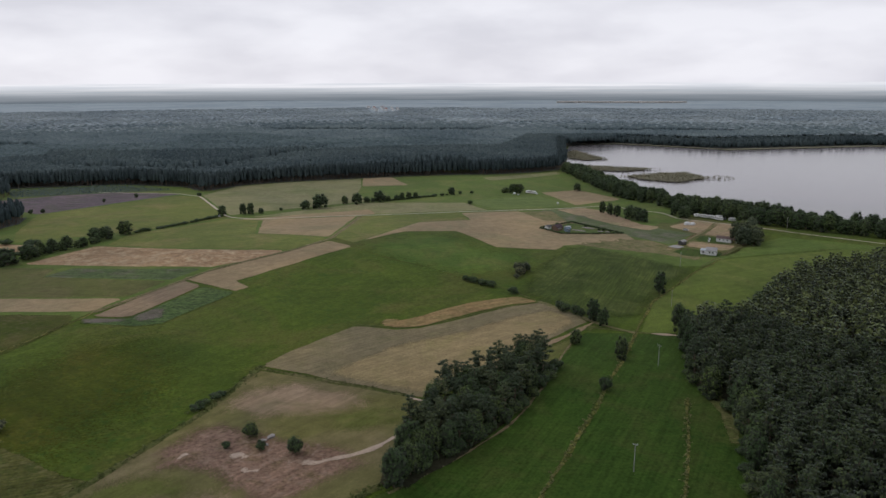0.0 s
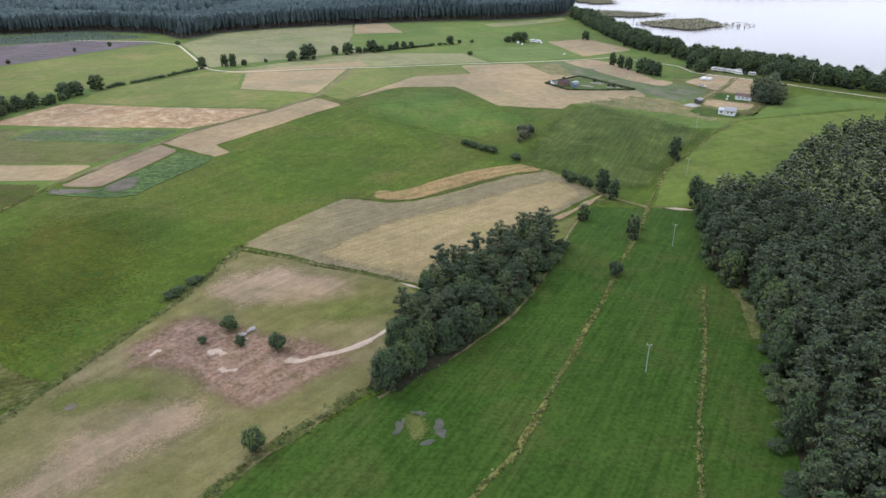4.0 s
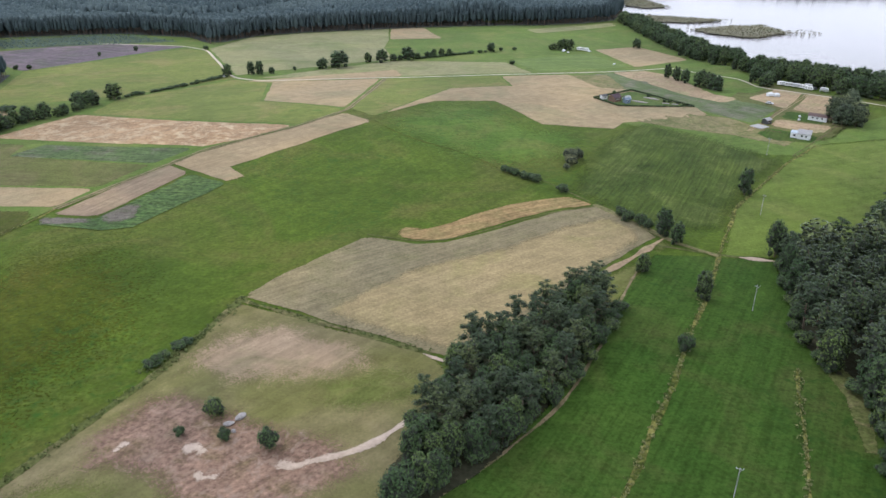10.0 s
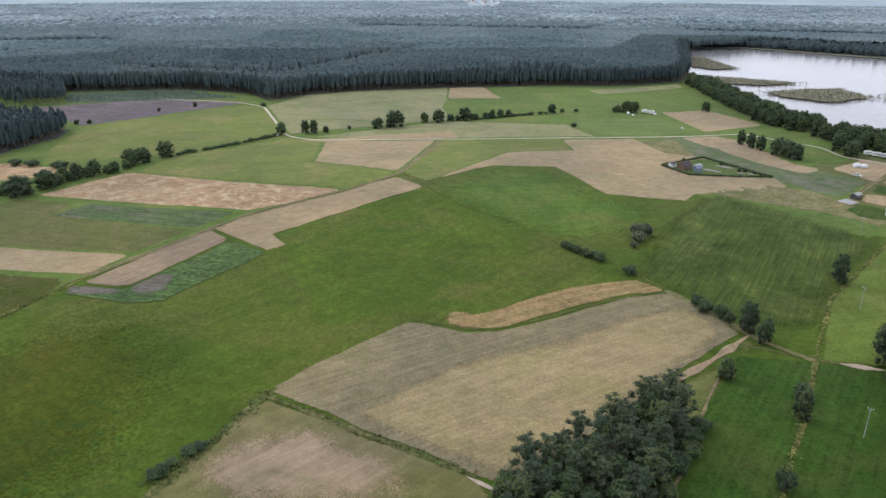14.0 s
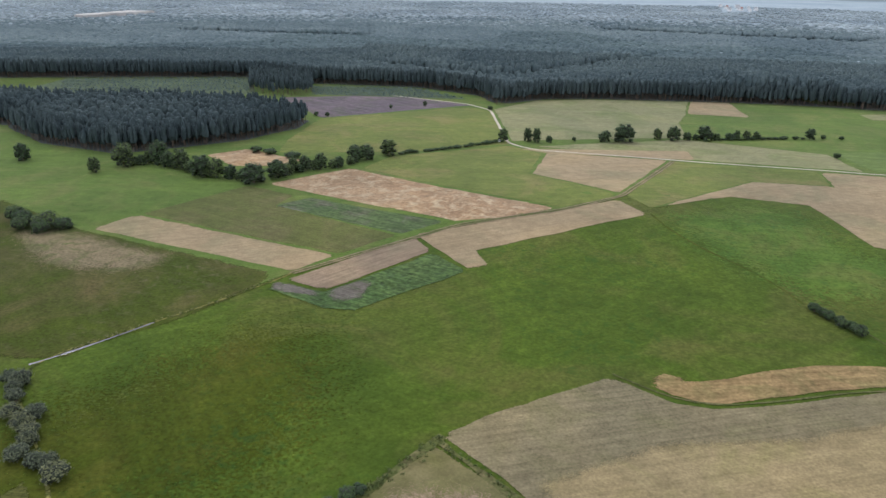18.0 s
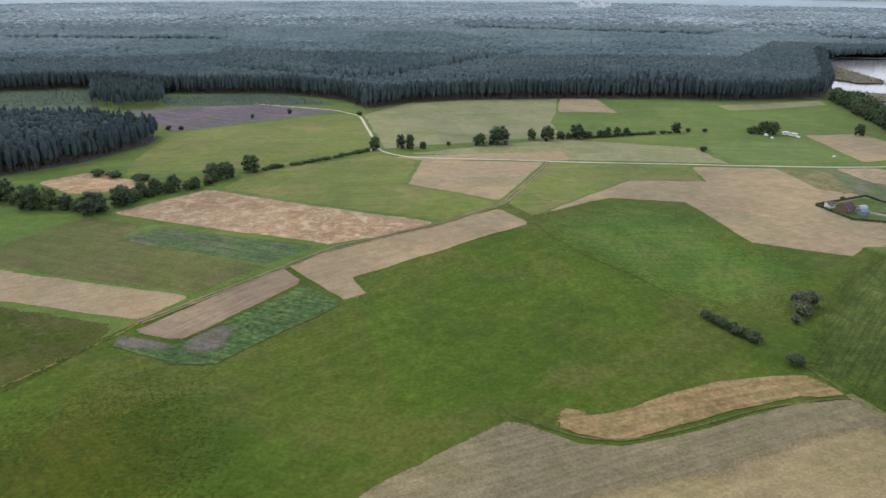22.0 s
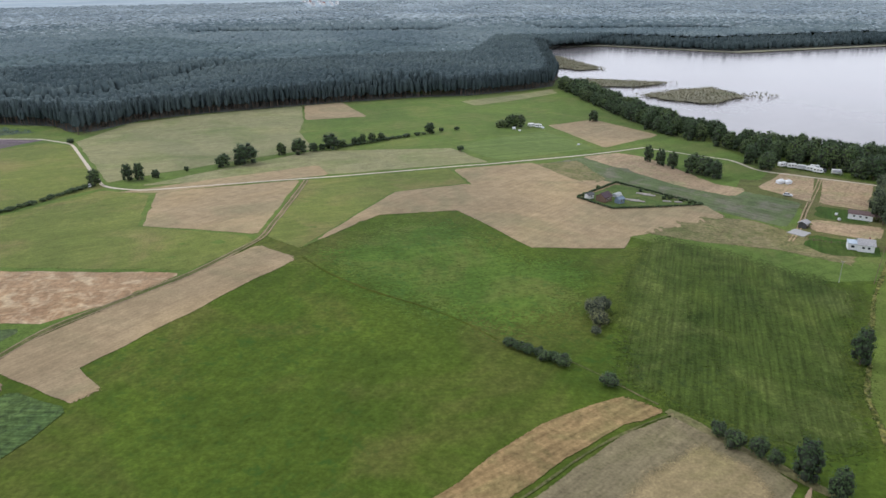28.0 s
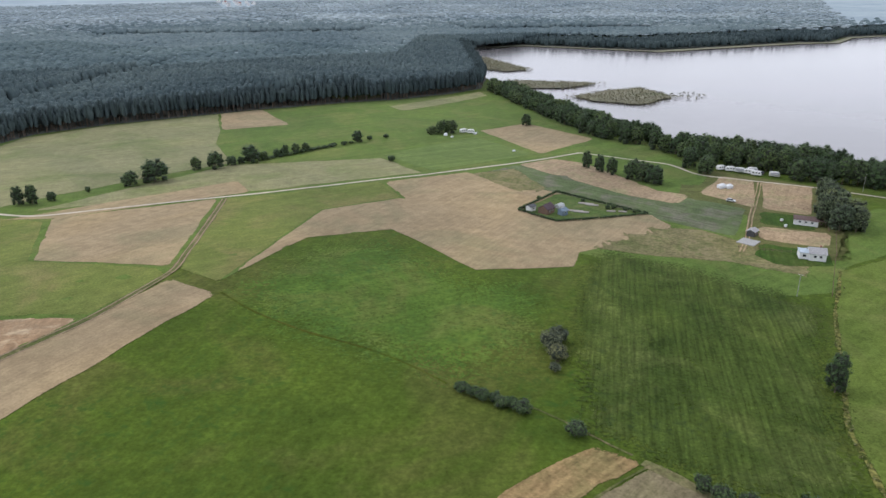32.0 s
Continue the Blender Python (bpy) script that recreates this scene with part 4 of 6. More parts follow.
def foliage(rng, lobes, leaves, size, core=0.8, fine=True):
    """Sprays of leaves strewn over lobes (centre, radii), round a twiggy core in each that takes the painted inner
    shade: vertices, faces, and which are core.
    """
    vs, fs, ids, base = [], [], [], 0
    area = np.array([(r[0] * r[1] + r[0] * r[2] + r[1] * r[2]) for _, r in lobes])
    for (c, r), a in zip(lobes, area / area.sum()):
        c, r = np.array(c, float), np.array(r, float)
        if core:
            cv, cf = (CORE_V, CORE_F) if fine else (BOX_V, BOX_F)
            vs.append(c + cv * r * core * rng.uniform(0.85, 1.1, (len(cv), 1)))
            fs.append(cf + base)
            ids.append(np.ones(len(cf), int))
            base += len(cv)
        k = max(3, int(leaves * a))
        d = rng.normal(size=(k, 3))
        d[:, 2] = np.abs(d[:, 2]) * np.where(rng.random(k) < 0.74, 1, -1)
        d /= np.linalg.norm(d, axis=1, keepdims=True)
        p = c + d * r * rng.uniform(0.72, 1.14, (k, 1))
        nrm = d + rng.normal(size=(k, 3)) * 0.38 + np.array((0, 0, 0.35))
        nrm /= np.linalg.norm(nrm, axis=1, keepdims=True)
        t = np.cross(nrm, rng.normal(size=(k, 3)))
        t /= np.linalg.norm(t, axis=1, keepdims=True)
        b = np.cross(nrm, t)
        s = size * rng.uniform(0.6, 1.4, (k, 1))
        w = rng.uniform(0.32, 0.75, (k, 1))
        quad = np.stack([p + t * s * 1.35, p + b * s * w, p - t * s * rng.uniform(0.6, 1.2, (k, 1)), p - b * s * w], 1)
        vs.append(quad.reshape(-1, 3))
        fs.append(np.arange(k * 4).reshape(k, 4) + base)
        ids.append(np.zeros(k, int))
        base += k * 4
    return np.concatenate(vs), np.concatenate(fs), np.concatenate(ids)


def limb(rng, a, b, r0, r1, sides=6):
    a, b = np.array(a, float), np.array(b, float)
    d = (b - a) / np.linalg.norm(b - a)
    t = np.cross(d, (0.3, 1, 0.2))
    t /= np.linalg.norm(t)
    u = np.cross(d, t)
    ang = np.arange(sides) * 2 * math.pi / sides
    ring = np.cos(ang)[:, None] * t + np.sin(ang)[:, None] * u
    mid = (a + b) / 2 + rng.normal(size=3) * np.linalg.norm(b - a) * 0.03
    v = np.concatenate([a + ring * r0, mid + ring * (r0 + r1) / 2, b + ring * r1])
    f = [(k * sides + i, k * sides + (i + 1) % sides, (k + 1) * sides + (i + 1) % sides, (k + 1) * sides + i) for k in (0, 1) for i in range(sides)]
    return v, np.array(f)


def join_quads(parts):
    vs, fs, n = [], [], 0
    for v, f in parts:
        vs.append(v)
        fs.append(np.asarray(f) + n)
        n += len(v)
    return np.concatenate(vs), np.concatenate(fs)


def broad_shape(rng, h=10.0, w=7.0, leaves=1150, size=0.25, fine=False):
    """Full-crowned tree of height h and width w, leafy nearly to the ground and narrowing upwards: trunk and limbs, crown."""
    r = w / 2
    lobes = [((0, 0, h * 0.46), (r * 0.86, r * 0.86, h * 0.42)), ((rng.uniform(-0.1, 0.1) * r, rng.uniform(-0.1, 0.1) * r, h * 0.68), (r * 0.66, r * 0.66, h * 0.28))]
    for i in range(18):
        u = (i + rng.random()) / 18
        a = i * 2.4 + rng.uniform(0, 0.8)
        k = r * 0.68 * math.sqrt(max(0.05, 1 - ((u - 0.42) / 0.66) ** 2)) * rng.uniform(0.85, 1.05)
        s = r * rng.uniform(0.24, 0.38) * (1.08 - 0.3 * u)
        lobes.append(((math.cos(a) * k, math.sin(a) * k, h * (0.08 + 0.80 * u)), (s, s, s * rng.uniform(1.0, 1.5))))
    wood = [limb(rng, (0, 0, -0.3), (rng.normal() * 0.1, rng.normal() * 0.1, h * 0.6), 0.024 * h, 0.012 * h)]
    for c, s in lobes[2:7]:
        wood.append(limb(rng, (0, 0, h * 0.1), c, 0.012 * h, 0.004 * h, 4))
    return join_quads(wood), foliage(rng, lobes, leaves, size, 0.8, fine)


def pine_shape(rng, h=16.0, w=5.5, leaves=1200, size=0.21, bare=0.36, fine=False, limbs=8):
    """Scots pine: a bare stem and a ragged crown of many tufted boughs."""
    lobes, r, k = [], w / 2, 19
    for i in range(k):
        u = (i + 0.5) / k
        z = h * (bare + (0.97 - bare) * u)
        spread = r * (0.30 + 0.50 * math.sin(min(1, u * 1.5 + 0.2) * math.pi * 0.5)) * (1.15 - 0.85 * u ** 2)
        a = i * 2.4 + rng.uniform(0, 0.9)
        s = r * rng.uniform(0.26, 0.42) * (1.05 - 0.35 * u)
        lobes.append(((math.cos(a) * spread, math.sin(a) * spread, z), (s, s, s * rng.uniform(0.45, 0.7))))
    lobes.append(((0, 0, h * (bare + 0.97) / 2), (r * 0.45, r * 0.45, h * (0.97 - bare) * 0.42)))
    wood = [limb(rng, (0, 0, -0.3), (rng.normal() * 0.25, rng.normal() * 0.25, h * 0.9), 0.015 * h, 0.004 * h)]
    for c, s in lobes[:limbs]:
        wood.append(limb(rng, (0, 0, c[2] - 0.5), c, 0.006 * h, 0.003 * h, 4))
    return join_quads(wood), foliage(rng, lobes, leaves, size, 0.7, fine)


def dome(rng, r, z0, z1, sides=7, rings=4, rough=0.2):
    """A lumpy crown, narrowing upwards: vertices, faces, all of them foliage."""
    u = np.linspace(0, 1, rings)
    prof = np.sqrt(np.clip(1 - (u * 0.92) ** 2.8, 0, 1)) * np.where(u == 0, 0.78, 1.0)
    a = np.arange(sides) * 2 * math.pi / sides
    rr = r * prof[:, None] * rng.uniform(1 - rough, 1 + rough, (rings, sides))
    zz = z0 + (z1 - z0) * (u[:, None] + rng.uniform(-0.07, 0.07, (rings, sides)))
    aa = a[None] + rng.uniform(-0.2, 0.2, (rings, sides)) + np.arange(rings)[:, None] * 0.4
    v = np.stack([np.cos(aa) * rr, np.sin(aa) * rr, zz], -1).reshape(-1, 3)
    f = [(k * sides + i, k * sides + (i + 1) % sides, (k + 1) * sides + (i + 1) % sides, (k + 1) * sides + i) for k in range(rings - 1) for i in range(sides)]
    top = (rings - 1) * sides
    f += [(top, top + i, top + i + 1, top + (i + 2) % sides) for i in range(1, sides - 1, 2)]
    return v, np.array(f), np.zeros(len(f), int)


def crown_of(*pieces):
    """Several pieces of a crown as one."""
    vs, fs, ids, n = [], [], [], 0
    for v, f, k in pieces:
        vs.append(v)
        fs.append(f + n)
        ids.append(k)
        n += len(v)
    return np.concatenate(vs), np.concatenate(fs), np.concatenate(ids)


def far_shape(rng, h=17.0, w=3.6, leaves=40, size=0.38):
    """A forest tree seen from far off."""
    stem = limb(rng, (0, 0, 0), (0, 0, h * 0.6), 0.2, 0.12, 3)
    r = w / 2
    sprays = foliage(rng, [((0, 0, h * 0.64), (r * 1.05, r * 1.05, h * 0.28)), ((0, 0, h * 0.84), (r * 0.75, r * 0.75, h * 0.16))], leaves, size, 0, False)
    crown = crown_of(dome(rng, r * 0.86, h * 0.36, h * 0.95, 5, 4, 0.36), sprays)
    return stem, crown


def bush_shape(rng, h=3.5, w=4.5, leaves=700, size=0.18):
    r = w / 2
    lobes = [((0, 0, h * 0.45), (r * 0.75, r * 0.75, h * 0.48))]
    for i in range(6):
        a = i * 1.05 + rng.uniform(0, 0.5)
        s = r * rng.uniform(0.36, 0.52)
        lobes.append(((math.cos(a) * r * 0.55, math.sin(a) * r * 0.55, h * rng.uniform(0.3, 0.62)), (s, s, h * rng.uniform(0.22, 0.34))))
    wood = [limb(rng, (0, 0, -0.3), c, 0.09, 0.03, 4) for c, _ in lobes[:5]]
    return join_quads(wood), foliage(rng, lobes, leaves, size)


def tree_thing(name, shape, leaf, label, category="tree"):
    (wv, wf), (lv, lf, li) = shape
    root = new(name)
    trunk = new("trunk", quads_mesh("trunk", wv, wf, [M_BARK], smooth=True))
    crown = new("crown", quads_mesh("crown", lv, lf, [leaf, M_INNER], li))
    trunk.parent = crown.parent = root
    return tagged(root, label, category)


STOCK = {}


def plant(kind, x, y, h, w, label, group=""):
    """Set a tree or bush of that height and width on the ground."""
    key = (kind, random.randrange(4))
    base_h, base_w = {"broad": (10, 7), "pine": (16, 5.5), "bush": (3.5, 4.5), "willow": (3.5, 4.5), "pale": (10, 7)}[kind]
    z = float(land(x, y)) + 0.1
    m = pose(x, y, z, 0, 0, random.uniform(0, 360)) @ Matrix.Diagonal((w / base_w, w / base_w, h / base_h, 1))
    if key not in STOCK:
        rng = np.random.default_rng(11 + len(STOCK))
        shape = {"broad": broad_shape, "pine": pine_shape, "bush": bush_shape, "willow": bush_shape, "pale": broad_shape}[kind](rng)
        ob = tree_thing({"broad": "tree", "pine": "pine_tree", "bush": "bush", "willow": "willow_bush", "pale": "willow_tree"}[kind], shape, {"pine": M_PINE, "willow": M_WILLOW, "pale": M_PALELEAF}.get(kind, M_LEAF), label, "bush" if kind in ("bush", "willow") else "tree")
        ob.matrix_basis = m
        STOCK[key] = ob
        ob_new = ob
    else:
        ob_new = copy_thing(STOCK[key], Matrix.Identity(4))
        ob_new.matrix_basis = m
        tagged(ob_new, label)
    if group:
        ob_new["group"] = group
    elif "group" in ob_new:
        del ob_new["group"]
    return ob_new


# rows of trees: x, y, height, width
ROAD_ROW = [(-170, 548, 8.4, 6.5), (-156, 556, 8.8, 5.4), (-150, 556, 9.2, 5.4), (-143, 560, 4.3, 4.2), (-112, 580, 7, 8), (-101, 585, 11, 13), (-83, 605, 7, 5.8), (-73, 606, 9.2, 8.5),
            (-65, 612, 5, 5.8), (-55, 617, 9.2, 10), (8, 655, 7, 6.6), (66, 677, 8.5, 8), (72, 677, 8.8, 9), (59, 675, 5, 8), (131, 697, 7.7, 7)]
LEFT_ROW = [(-216, 481, 9.2, 9.4), (-222, 466, 8.2, 9), (-227, 461, 8.5, 8.5), (-226, 443, 6, 5.5), (-233, 436, 8.5, 7), (-238, 429, 8, 6.6), (-243, 424, 7.3, 6), (-242, 410, 9.1, 10),
            (-247, 397, 9.4, 12), (-263, 398, 6.6, 7.3), (-279, 394, 10.8, 11), (-271, 396, 9.5, 8.7), (-299, 400, 10.8, 9), (-310, 401, 7.8, 7.7), (-319, 403, 12, 11), (-331, 390, 11.8, 10.7), (-334, 373, 8, 6), (-390, 372, 9.6, 8)]
CAMP_TREES = [(129, 576, 10.3, 6.4), (133, 567, 10.1, 6.4), (137, 560, 10, 7), (144, 549, 11.5, 11), (148, 545, 11, 11), (151, 538, 10.6, 11)]
MEADOW_TREES = [(108, 346, 12.2, 7), (65, 299, 10.8, 6.8), (68, 292, 8.5, 5.6), (66, 252, 9.5, 5.4), (69, 262, 4.5, 4.8), (52, 269, 6.6, 5.5), (98, 285, 13.5, 8)]
for row, label, group in ((ROAD_ROW, "dark green broadleaf tree in the roadside row", "trees along the road"), (LEFT_ROW, "dark green broadleaf tree in the field-edge row", "trees along the field edge"),
                          (CAMP_TREES, "tall broadleaf tree beside the straw strip", "trees beside the camp"), (MEADOW_TREES, "broadleaf tree standing by the meadow ditch", "trees by the ditch")):
    for x, y, h, w in row:
        k = {id(LEFT_ROW): 1.25, id(ROAD_ROW): 1.22}.get(id(row), 1.0)
        plant("broad", x, y, h * (k + 1) / 2, w * k, label, group)
BUSHES = [(-56, 192, 5, 5), (-51, 184, 3.4, 3.2), (-61, 185, 2.6, 2.7), (-41, 182, 5.6, 5), (-38, 144, 7, 5.6), (-77, 211, 3, 3.4), (54, 224, 5.4, 4.6), (12, 360, 3.1, 4), (16, 356, 3.4, 4.5), (20, 352, 3.2, 4.1), (24, 349, 3.7, 5.5),
          (34, 338, 3.9, 5.6), (53, 315, 4.4, 4.4), (55, 311, 5, 5.2), (59, 308, 5, 5.1), (61, 304, 4.6, 4), (-291, 301, 7, 9.4), (-278, 302, 7.5, 12), (-270, 304, 5.6, 9), (-284, 296, 6.5, 9), (-274, 297, 6, 8), (-298, 303, 7, 9), (-289, 450, 4.4, 8), (-279, 450, 4, 9), (-261, 448, 4.4, 10), (23, 602, 4, 4.8),
          (-130, 572, 3.2, 3.1), (16, 659, 3.5, 4), (27, 664, 3.1, 4.4)]
BUSHES += [(-275, 642, 5, 4), (-293, 618, 4, 3), (-318, 566, 4, 4), (-326, 563, 4, 4), (-222, 652, 4, 5)]
for x, y, h, w in BUSHES:
    plant("bush", x, y, h, w, "dense dark green bush on the field edge", "field bushes")
for x, y, h, w in ((41, 377, 7, 7.2), (45, 382, 6, 6.4), (41, 371, 5.5, 6.2), (38.5, 366, 3, 3.5)):
    plant("willow", x, y, h, w, "grey-green willow bush at the meadow corner", "willow bushes")


def along(line, step, jitter, rng):
    out = []
    for (x0, y0), (x1, y1) in zip(line, line[1:]):
        k = max(1, int(math.hypot(x1 - x0, y1 - y0) / step))
        for i in range(k):
            s = (i + rng.random()) / k
            out.append((x0 + (x1 - x0) * s + rng.normal() * jitter, y0 + (y1 - y0) * s + rng.normal() * jitter))
    return out


rng = np.random.default_rng(5)
# hedges
for line in ([(-50, 619), (-10, 645), (5, 652)], [(-212, 484), (-190, 515), (-172, 545)], [(-79, 207), (-72, 222)]):
    for x, y in along(line, 3.0, 0.4, rng):
        plant("bush", x, y, rng.uniform(1.6, 2.8), rng.uniform(3.5, 5.5), "low clipped-looking hedge bush between fields", "hedge bushes")
for x, y in along([(-331, 390), (-319, 403), (-299, 400), (-279, 394), (-263, 397), (-247, 396), (-242, 410), (-238, 429), (-226, 444), (-221, 468)], 5.5, 0.8, rng):
    plant("broad", x, y, rng.uniform(4.5, 7.5), rng.uniform(5, 7.5), "small tree in the field-edge tree row", "field-edge undergrowth")
for x, y in along([(11, 361), (26, 348)], 2.2, 0.3, rng):
    plant("bush", x, y, rng.uniform(2.4, 3.2), rng.uniform(3.2, 4.2), "low dense bush in the meadow hedge", "meadow hedge")
for x, y in along([(-62, 613), (-50, 620), (-22, 638)], 5.0, 0.5, rng):
    plant("broad", x, y, rng.uniform(4, 7), rng.uniform(4.5, 7), "small broadleaf tree in the roadside hedgerow", "hedgerow trees")
# belt of alders on the lake shore
BELTS = ([(145, 862), (150, 800), (154, 754), (160, 705), (164, 660), (172, 634), (186, 622)], [(155, 850), (163, 780), (170, 715), (176, 665), (186, 636), (197, 622)], [(150, 830), (160, 760), (168, 690), (180, 650)],
         [(186, 612), (196, 585), (199, 566), (216, 553), (238, 536)], [(196, 604), (206, 586), (214, 571), (232, 557), (252, 541)], [(206, 600), (222, 582), (244, 564), (268, 548)], [(183, 566), (187, 558), (186, 545)],
         [(226, 530), (250, 512), (290, 482), (340, 446)], [(242, 536), (270, 516), (310, 486)])
for line in BELTS:
    for x, y in along(line, 4.9, 1.3, rng):
        plant("broad", x, y, rng.uniform(9.5, 14.5), rng.uniform(8.5, 13), "tall dark alder in the belt along the lake shore", "lake shore trees")
for x, y, h, w in ((194, 455, 13, 12), (192, 464, 15, 10), (200, 453, 12, 10), (198, 462, 15, 11), (205, 470, 14, 10), (204, 459, 13, 11), (208, 478, 14, 9), (212, 487, 13, 9), (201, 472, 14, 9), (216, 496, 12, 8)):
    plant("pale", x, y, h, w, "large grey-green willow tree beside the holiday cabins", "trees by the cabins")
# grove on the field corner
GROVE = [(-16, 166), (-10, 164), (5, 183), (19, 203), (31, 226), (38, 248), (32, 251), (14, 232), (-3, 212), (-13, 182)]
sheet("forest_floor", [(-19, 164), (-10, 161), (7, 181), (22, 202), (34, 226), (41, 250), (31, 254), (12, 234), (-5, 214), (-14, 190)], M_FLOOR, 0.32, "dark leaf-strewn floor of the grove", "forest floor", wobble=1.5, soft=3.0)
spots = []
while len(spots) < 78:
    x, y = rng.uniform(-20, 44), rng.uniform(160, 256)
    if inside(x, y, GROVE) and all(math.hypot(x - a, y - b) > 3.4 for a, b in spots):
        spots.append((x, y))
for x, y in spots:
    if y < 184 or rng.random() < 0.35:
        plant("broad", x, y, rng.uniform(8.5, 12), rng.uniform(5.5, 7.5), "broadleaf tree in the grove on the field corner", "grove trees")
    else:
        plant("pine", x, y, rng.uniform(10.5, 14.5), rng.uniform(5.5, 7.2), "Scots pine in the grove on the field corner", "grove trees")
for x, y in along([(-15, 165), (3, 182), (20, 203), (33, 226), (40, 249)], 5.0, 0.8, rng) + along([(-14, 181), (-4, 211)], 9.0, 0.8, rng):
    plant("bush", x, y, rng.uniform(3, 6), rng.uniform(4.5, 6.5), "leafy undergrowth bush at the foot of the grove", "grove undergrowth")
for x, y in along([(-179, 220), (-172, 214), (-153, 203), (-138, 196), (-128, 190)], 4.0, 1.6, rng):
    plant("willow", x, y, rng.uniform(3, 5), rng.uniform(5, 7), "grey-green willow shrub along the ditch", "ditch willows")


TALL_STANDS = [[(-265, 754), (-241, 788), (-224, 846), (-184, 946), (-158, 1026), (-300, 1080), (-520, 960), (-430, 790)], [(-900, 1000), (-600, 1080), (-700, 1250), (-1000, 1150)], [(250, 1420), (560, 1380), (620, 1500), (240, 1560)],
               [(-330, 1420), (60, 1380), (100, 1500), (-360, 1560)], [(-60, 800), (30, 815), (20, 850), (-70, 845)]]


def stand_height(spots):
    """How tall the forest grows at each spot, against its usual height."""
    x, y = np.array(spots).T
    k = np.array([1.0 + 0.10 * noise.noise(Vector((a * 0.006, b * 0.006, 5.0))) for a, b in spots])
    for q in TALL_STANDS:
        k = np.where(inside(x, y, q), k * 1.3, k)
    return k


def wood_mass(name, spots, shapes, materials, label, rng, hs, ws, lift=0.0, stands=False):
    """Many trees of a wood, past counting, in one mesh."""
    vs, fs, ids, n = [], [], [], 0
    growth = stand_height(spots) if stands else np.ones(len(spots))
    for (x, y), grown in zip(spots, growth):
        (wv, wf), (lv, lf, li) = shapes[rng.integers(len(shapes))]
        a, sw, sh = rng.uniform(0, 6.28), rng.uniform(*ws), rng.uniform(*hs) * grown
        c, s = math.cos(a) * sw, math.sin(a) * sw
        rot = np.array([(c, -s, 0), (s, c, 0), (0, 0, sh)])
        at = np.array((x, y, float(land(x, y)) + lift))
        for v, f, k in ((wv, wf, np.zeros(len(wf), int)), (lv, lf, li + 1)):
            if len(v):
                vs.append(v @ rot.T + at)
                fs.append(f + n)
                ids.append(k)
                n += len(v)
    ob = new(name, quads_mesh(name, np.concatenate(vs), np.concatenate(fs), materials, np.concatenate(ids), True))
    return tagged(ob, label, "trees", kind="stuff")


def scatter(poly, spacing, rng):
    xs, ys = [p[0] for p in poly], [p[1] for p in poly]
    gx, gy = np.meshgrid(np.arange(min(xs), max(xs), spacing), np.arange(min(ys), max(ys), spacing))
    gx = gx + rng.uniform(-0.42, 0.42, gx.shape) * spacing
    gy = gy + rng.uniform(-0.42, 0.42, gy.shape) * spacing
    ok = inside(gx, gy, poly)
    return list(zip(gx[ok].tolist(), gy[ok].tolist()))


# pine wood beside the meadow
PINEWOOD = [(60, 95), (74, 150), (91, 206), (84, 226), (96, 276), (108, 290), (121, 285), (149, 321), (186, 362), (240, 388), (302, 445), (340, 420), (250, 260), (150, 90)]
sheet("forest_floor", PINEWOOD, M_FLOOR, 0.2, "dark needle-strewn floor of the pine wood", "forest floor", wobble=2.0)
near_trees = [pine_shape(np.random.default_rng(40 + i), 15, 6.6, 400, 0.33, 0.30, False, 3) for i in range(5)] + [broad_shape(np.random.default_rng(50 + i), 13, 7.4, 440, 0.33, False) for i in range(2)]
back_trees = [pine_shape(np.random.default_rng(60 + i), 15, 6.6, 120, 0.66, 0.30, False, 2) for i in range(5)]
wood_spots = scatter(PINEWOOD, 5.3, rng)
border = np.array(outline(PINEWOOD[:11], 2.0, 0.0))[:-60]
near_spots, back_spots = [], []
for x, y in wood_spots:
    if x > y * 0.66 + 75:
        continue
    gap = np.hypot(border[:, 0] - x, border[:, 1] - y).min()
    if gap < 3.2 and y < 330:
        kind = "pine" if rng.random() < 0.4 else "broad"
        plant(kind, x, y, rng.uniform(10, 15), rng.uniform(6, 8), "leafy tree at the edge of the pine wood", "trees at the wood edge")
    else:
        # trees past this wavering line get the leaf colour painted sunlit
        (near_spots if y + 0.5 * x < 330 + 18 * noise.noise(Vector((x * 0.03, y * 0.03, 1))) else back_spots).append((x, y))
for x, y in along(PINEWOOD[:9], 6.0, 1.0, rng):
    plant("bush", x, y, rng.uniform(2, 4.5), rng.uniform(4, 6), "leafy undergrowth bush at the foot of the pine wood", "wood-edge undergrowth")
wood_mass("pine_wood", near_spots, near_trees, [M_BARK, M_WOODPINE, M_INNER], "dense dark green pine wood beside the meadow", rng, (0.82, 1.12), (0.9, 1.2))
wood_mass("pine_wood", back_spots, back_trees, [M_BARK, M_SUNPINE, M_INNER], "back part of the pine wood, coloured lighter as if sunlit", rng, (0.82, 1.12), (0.9, 1.2))

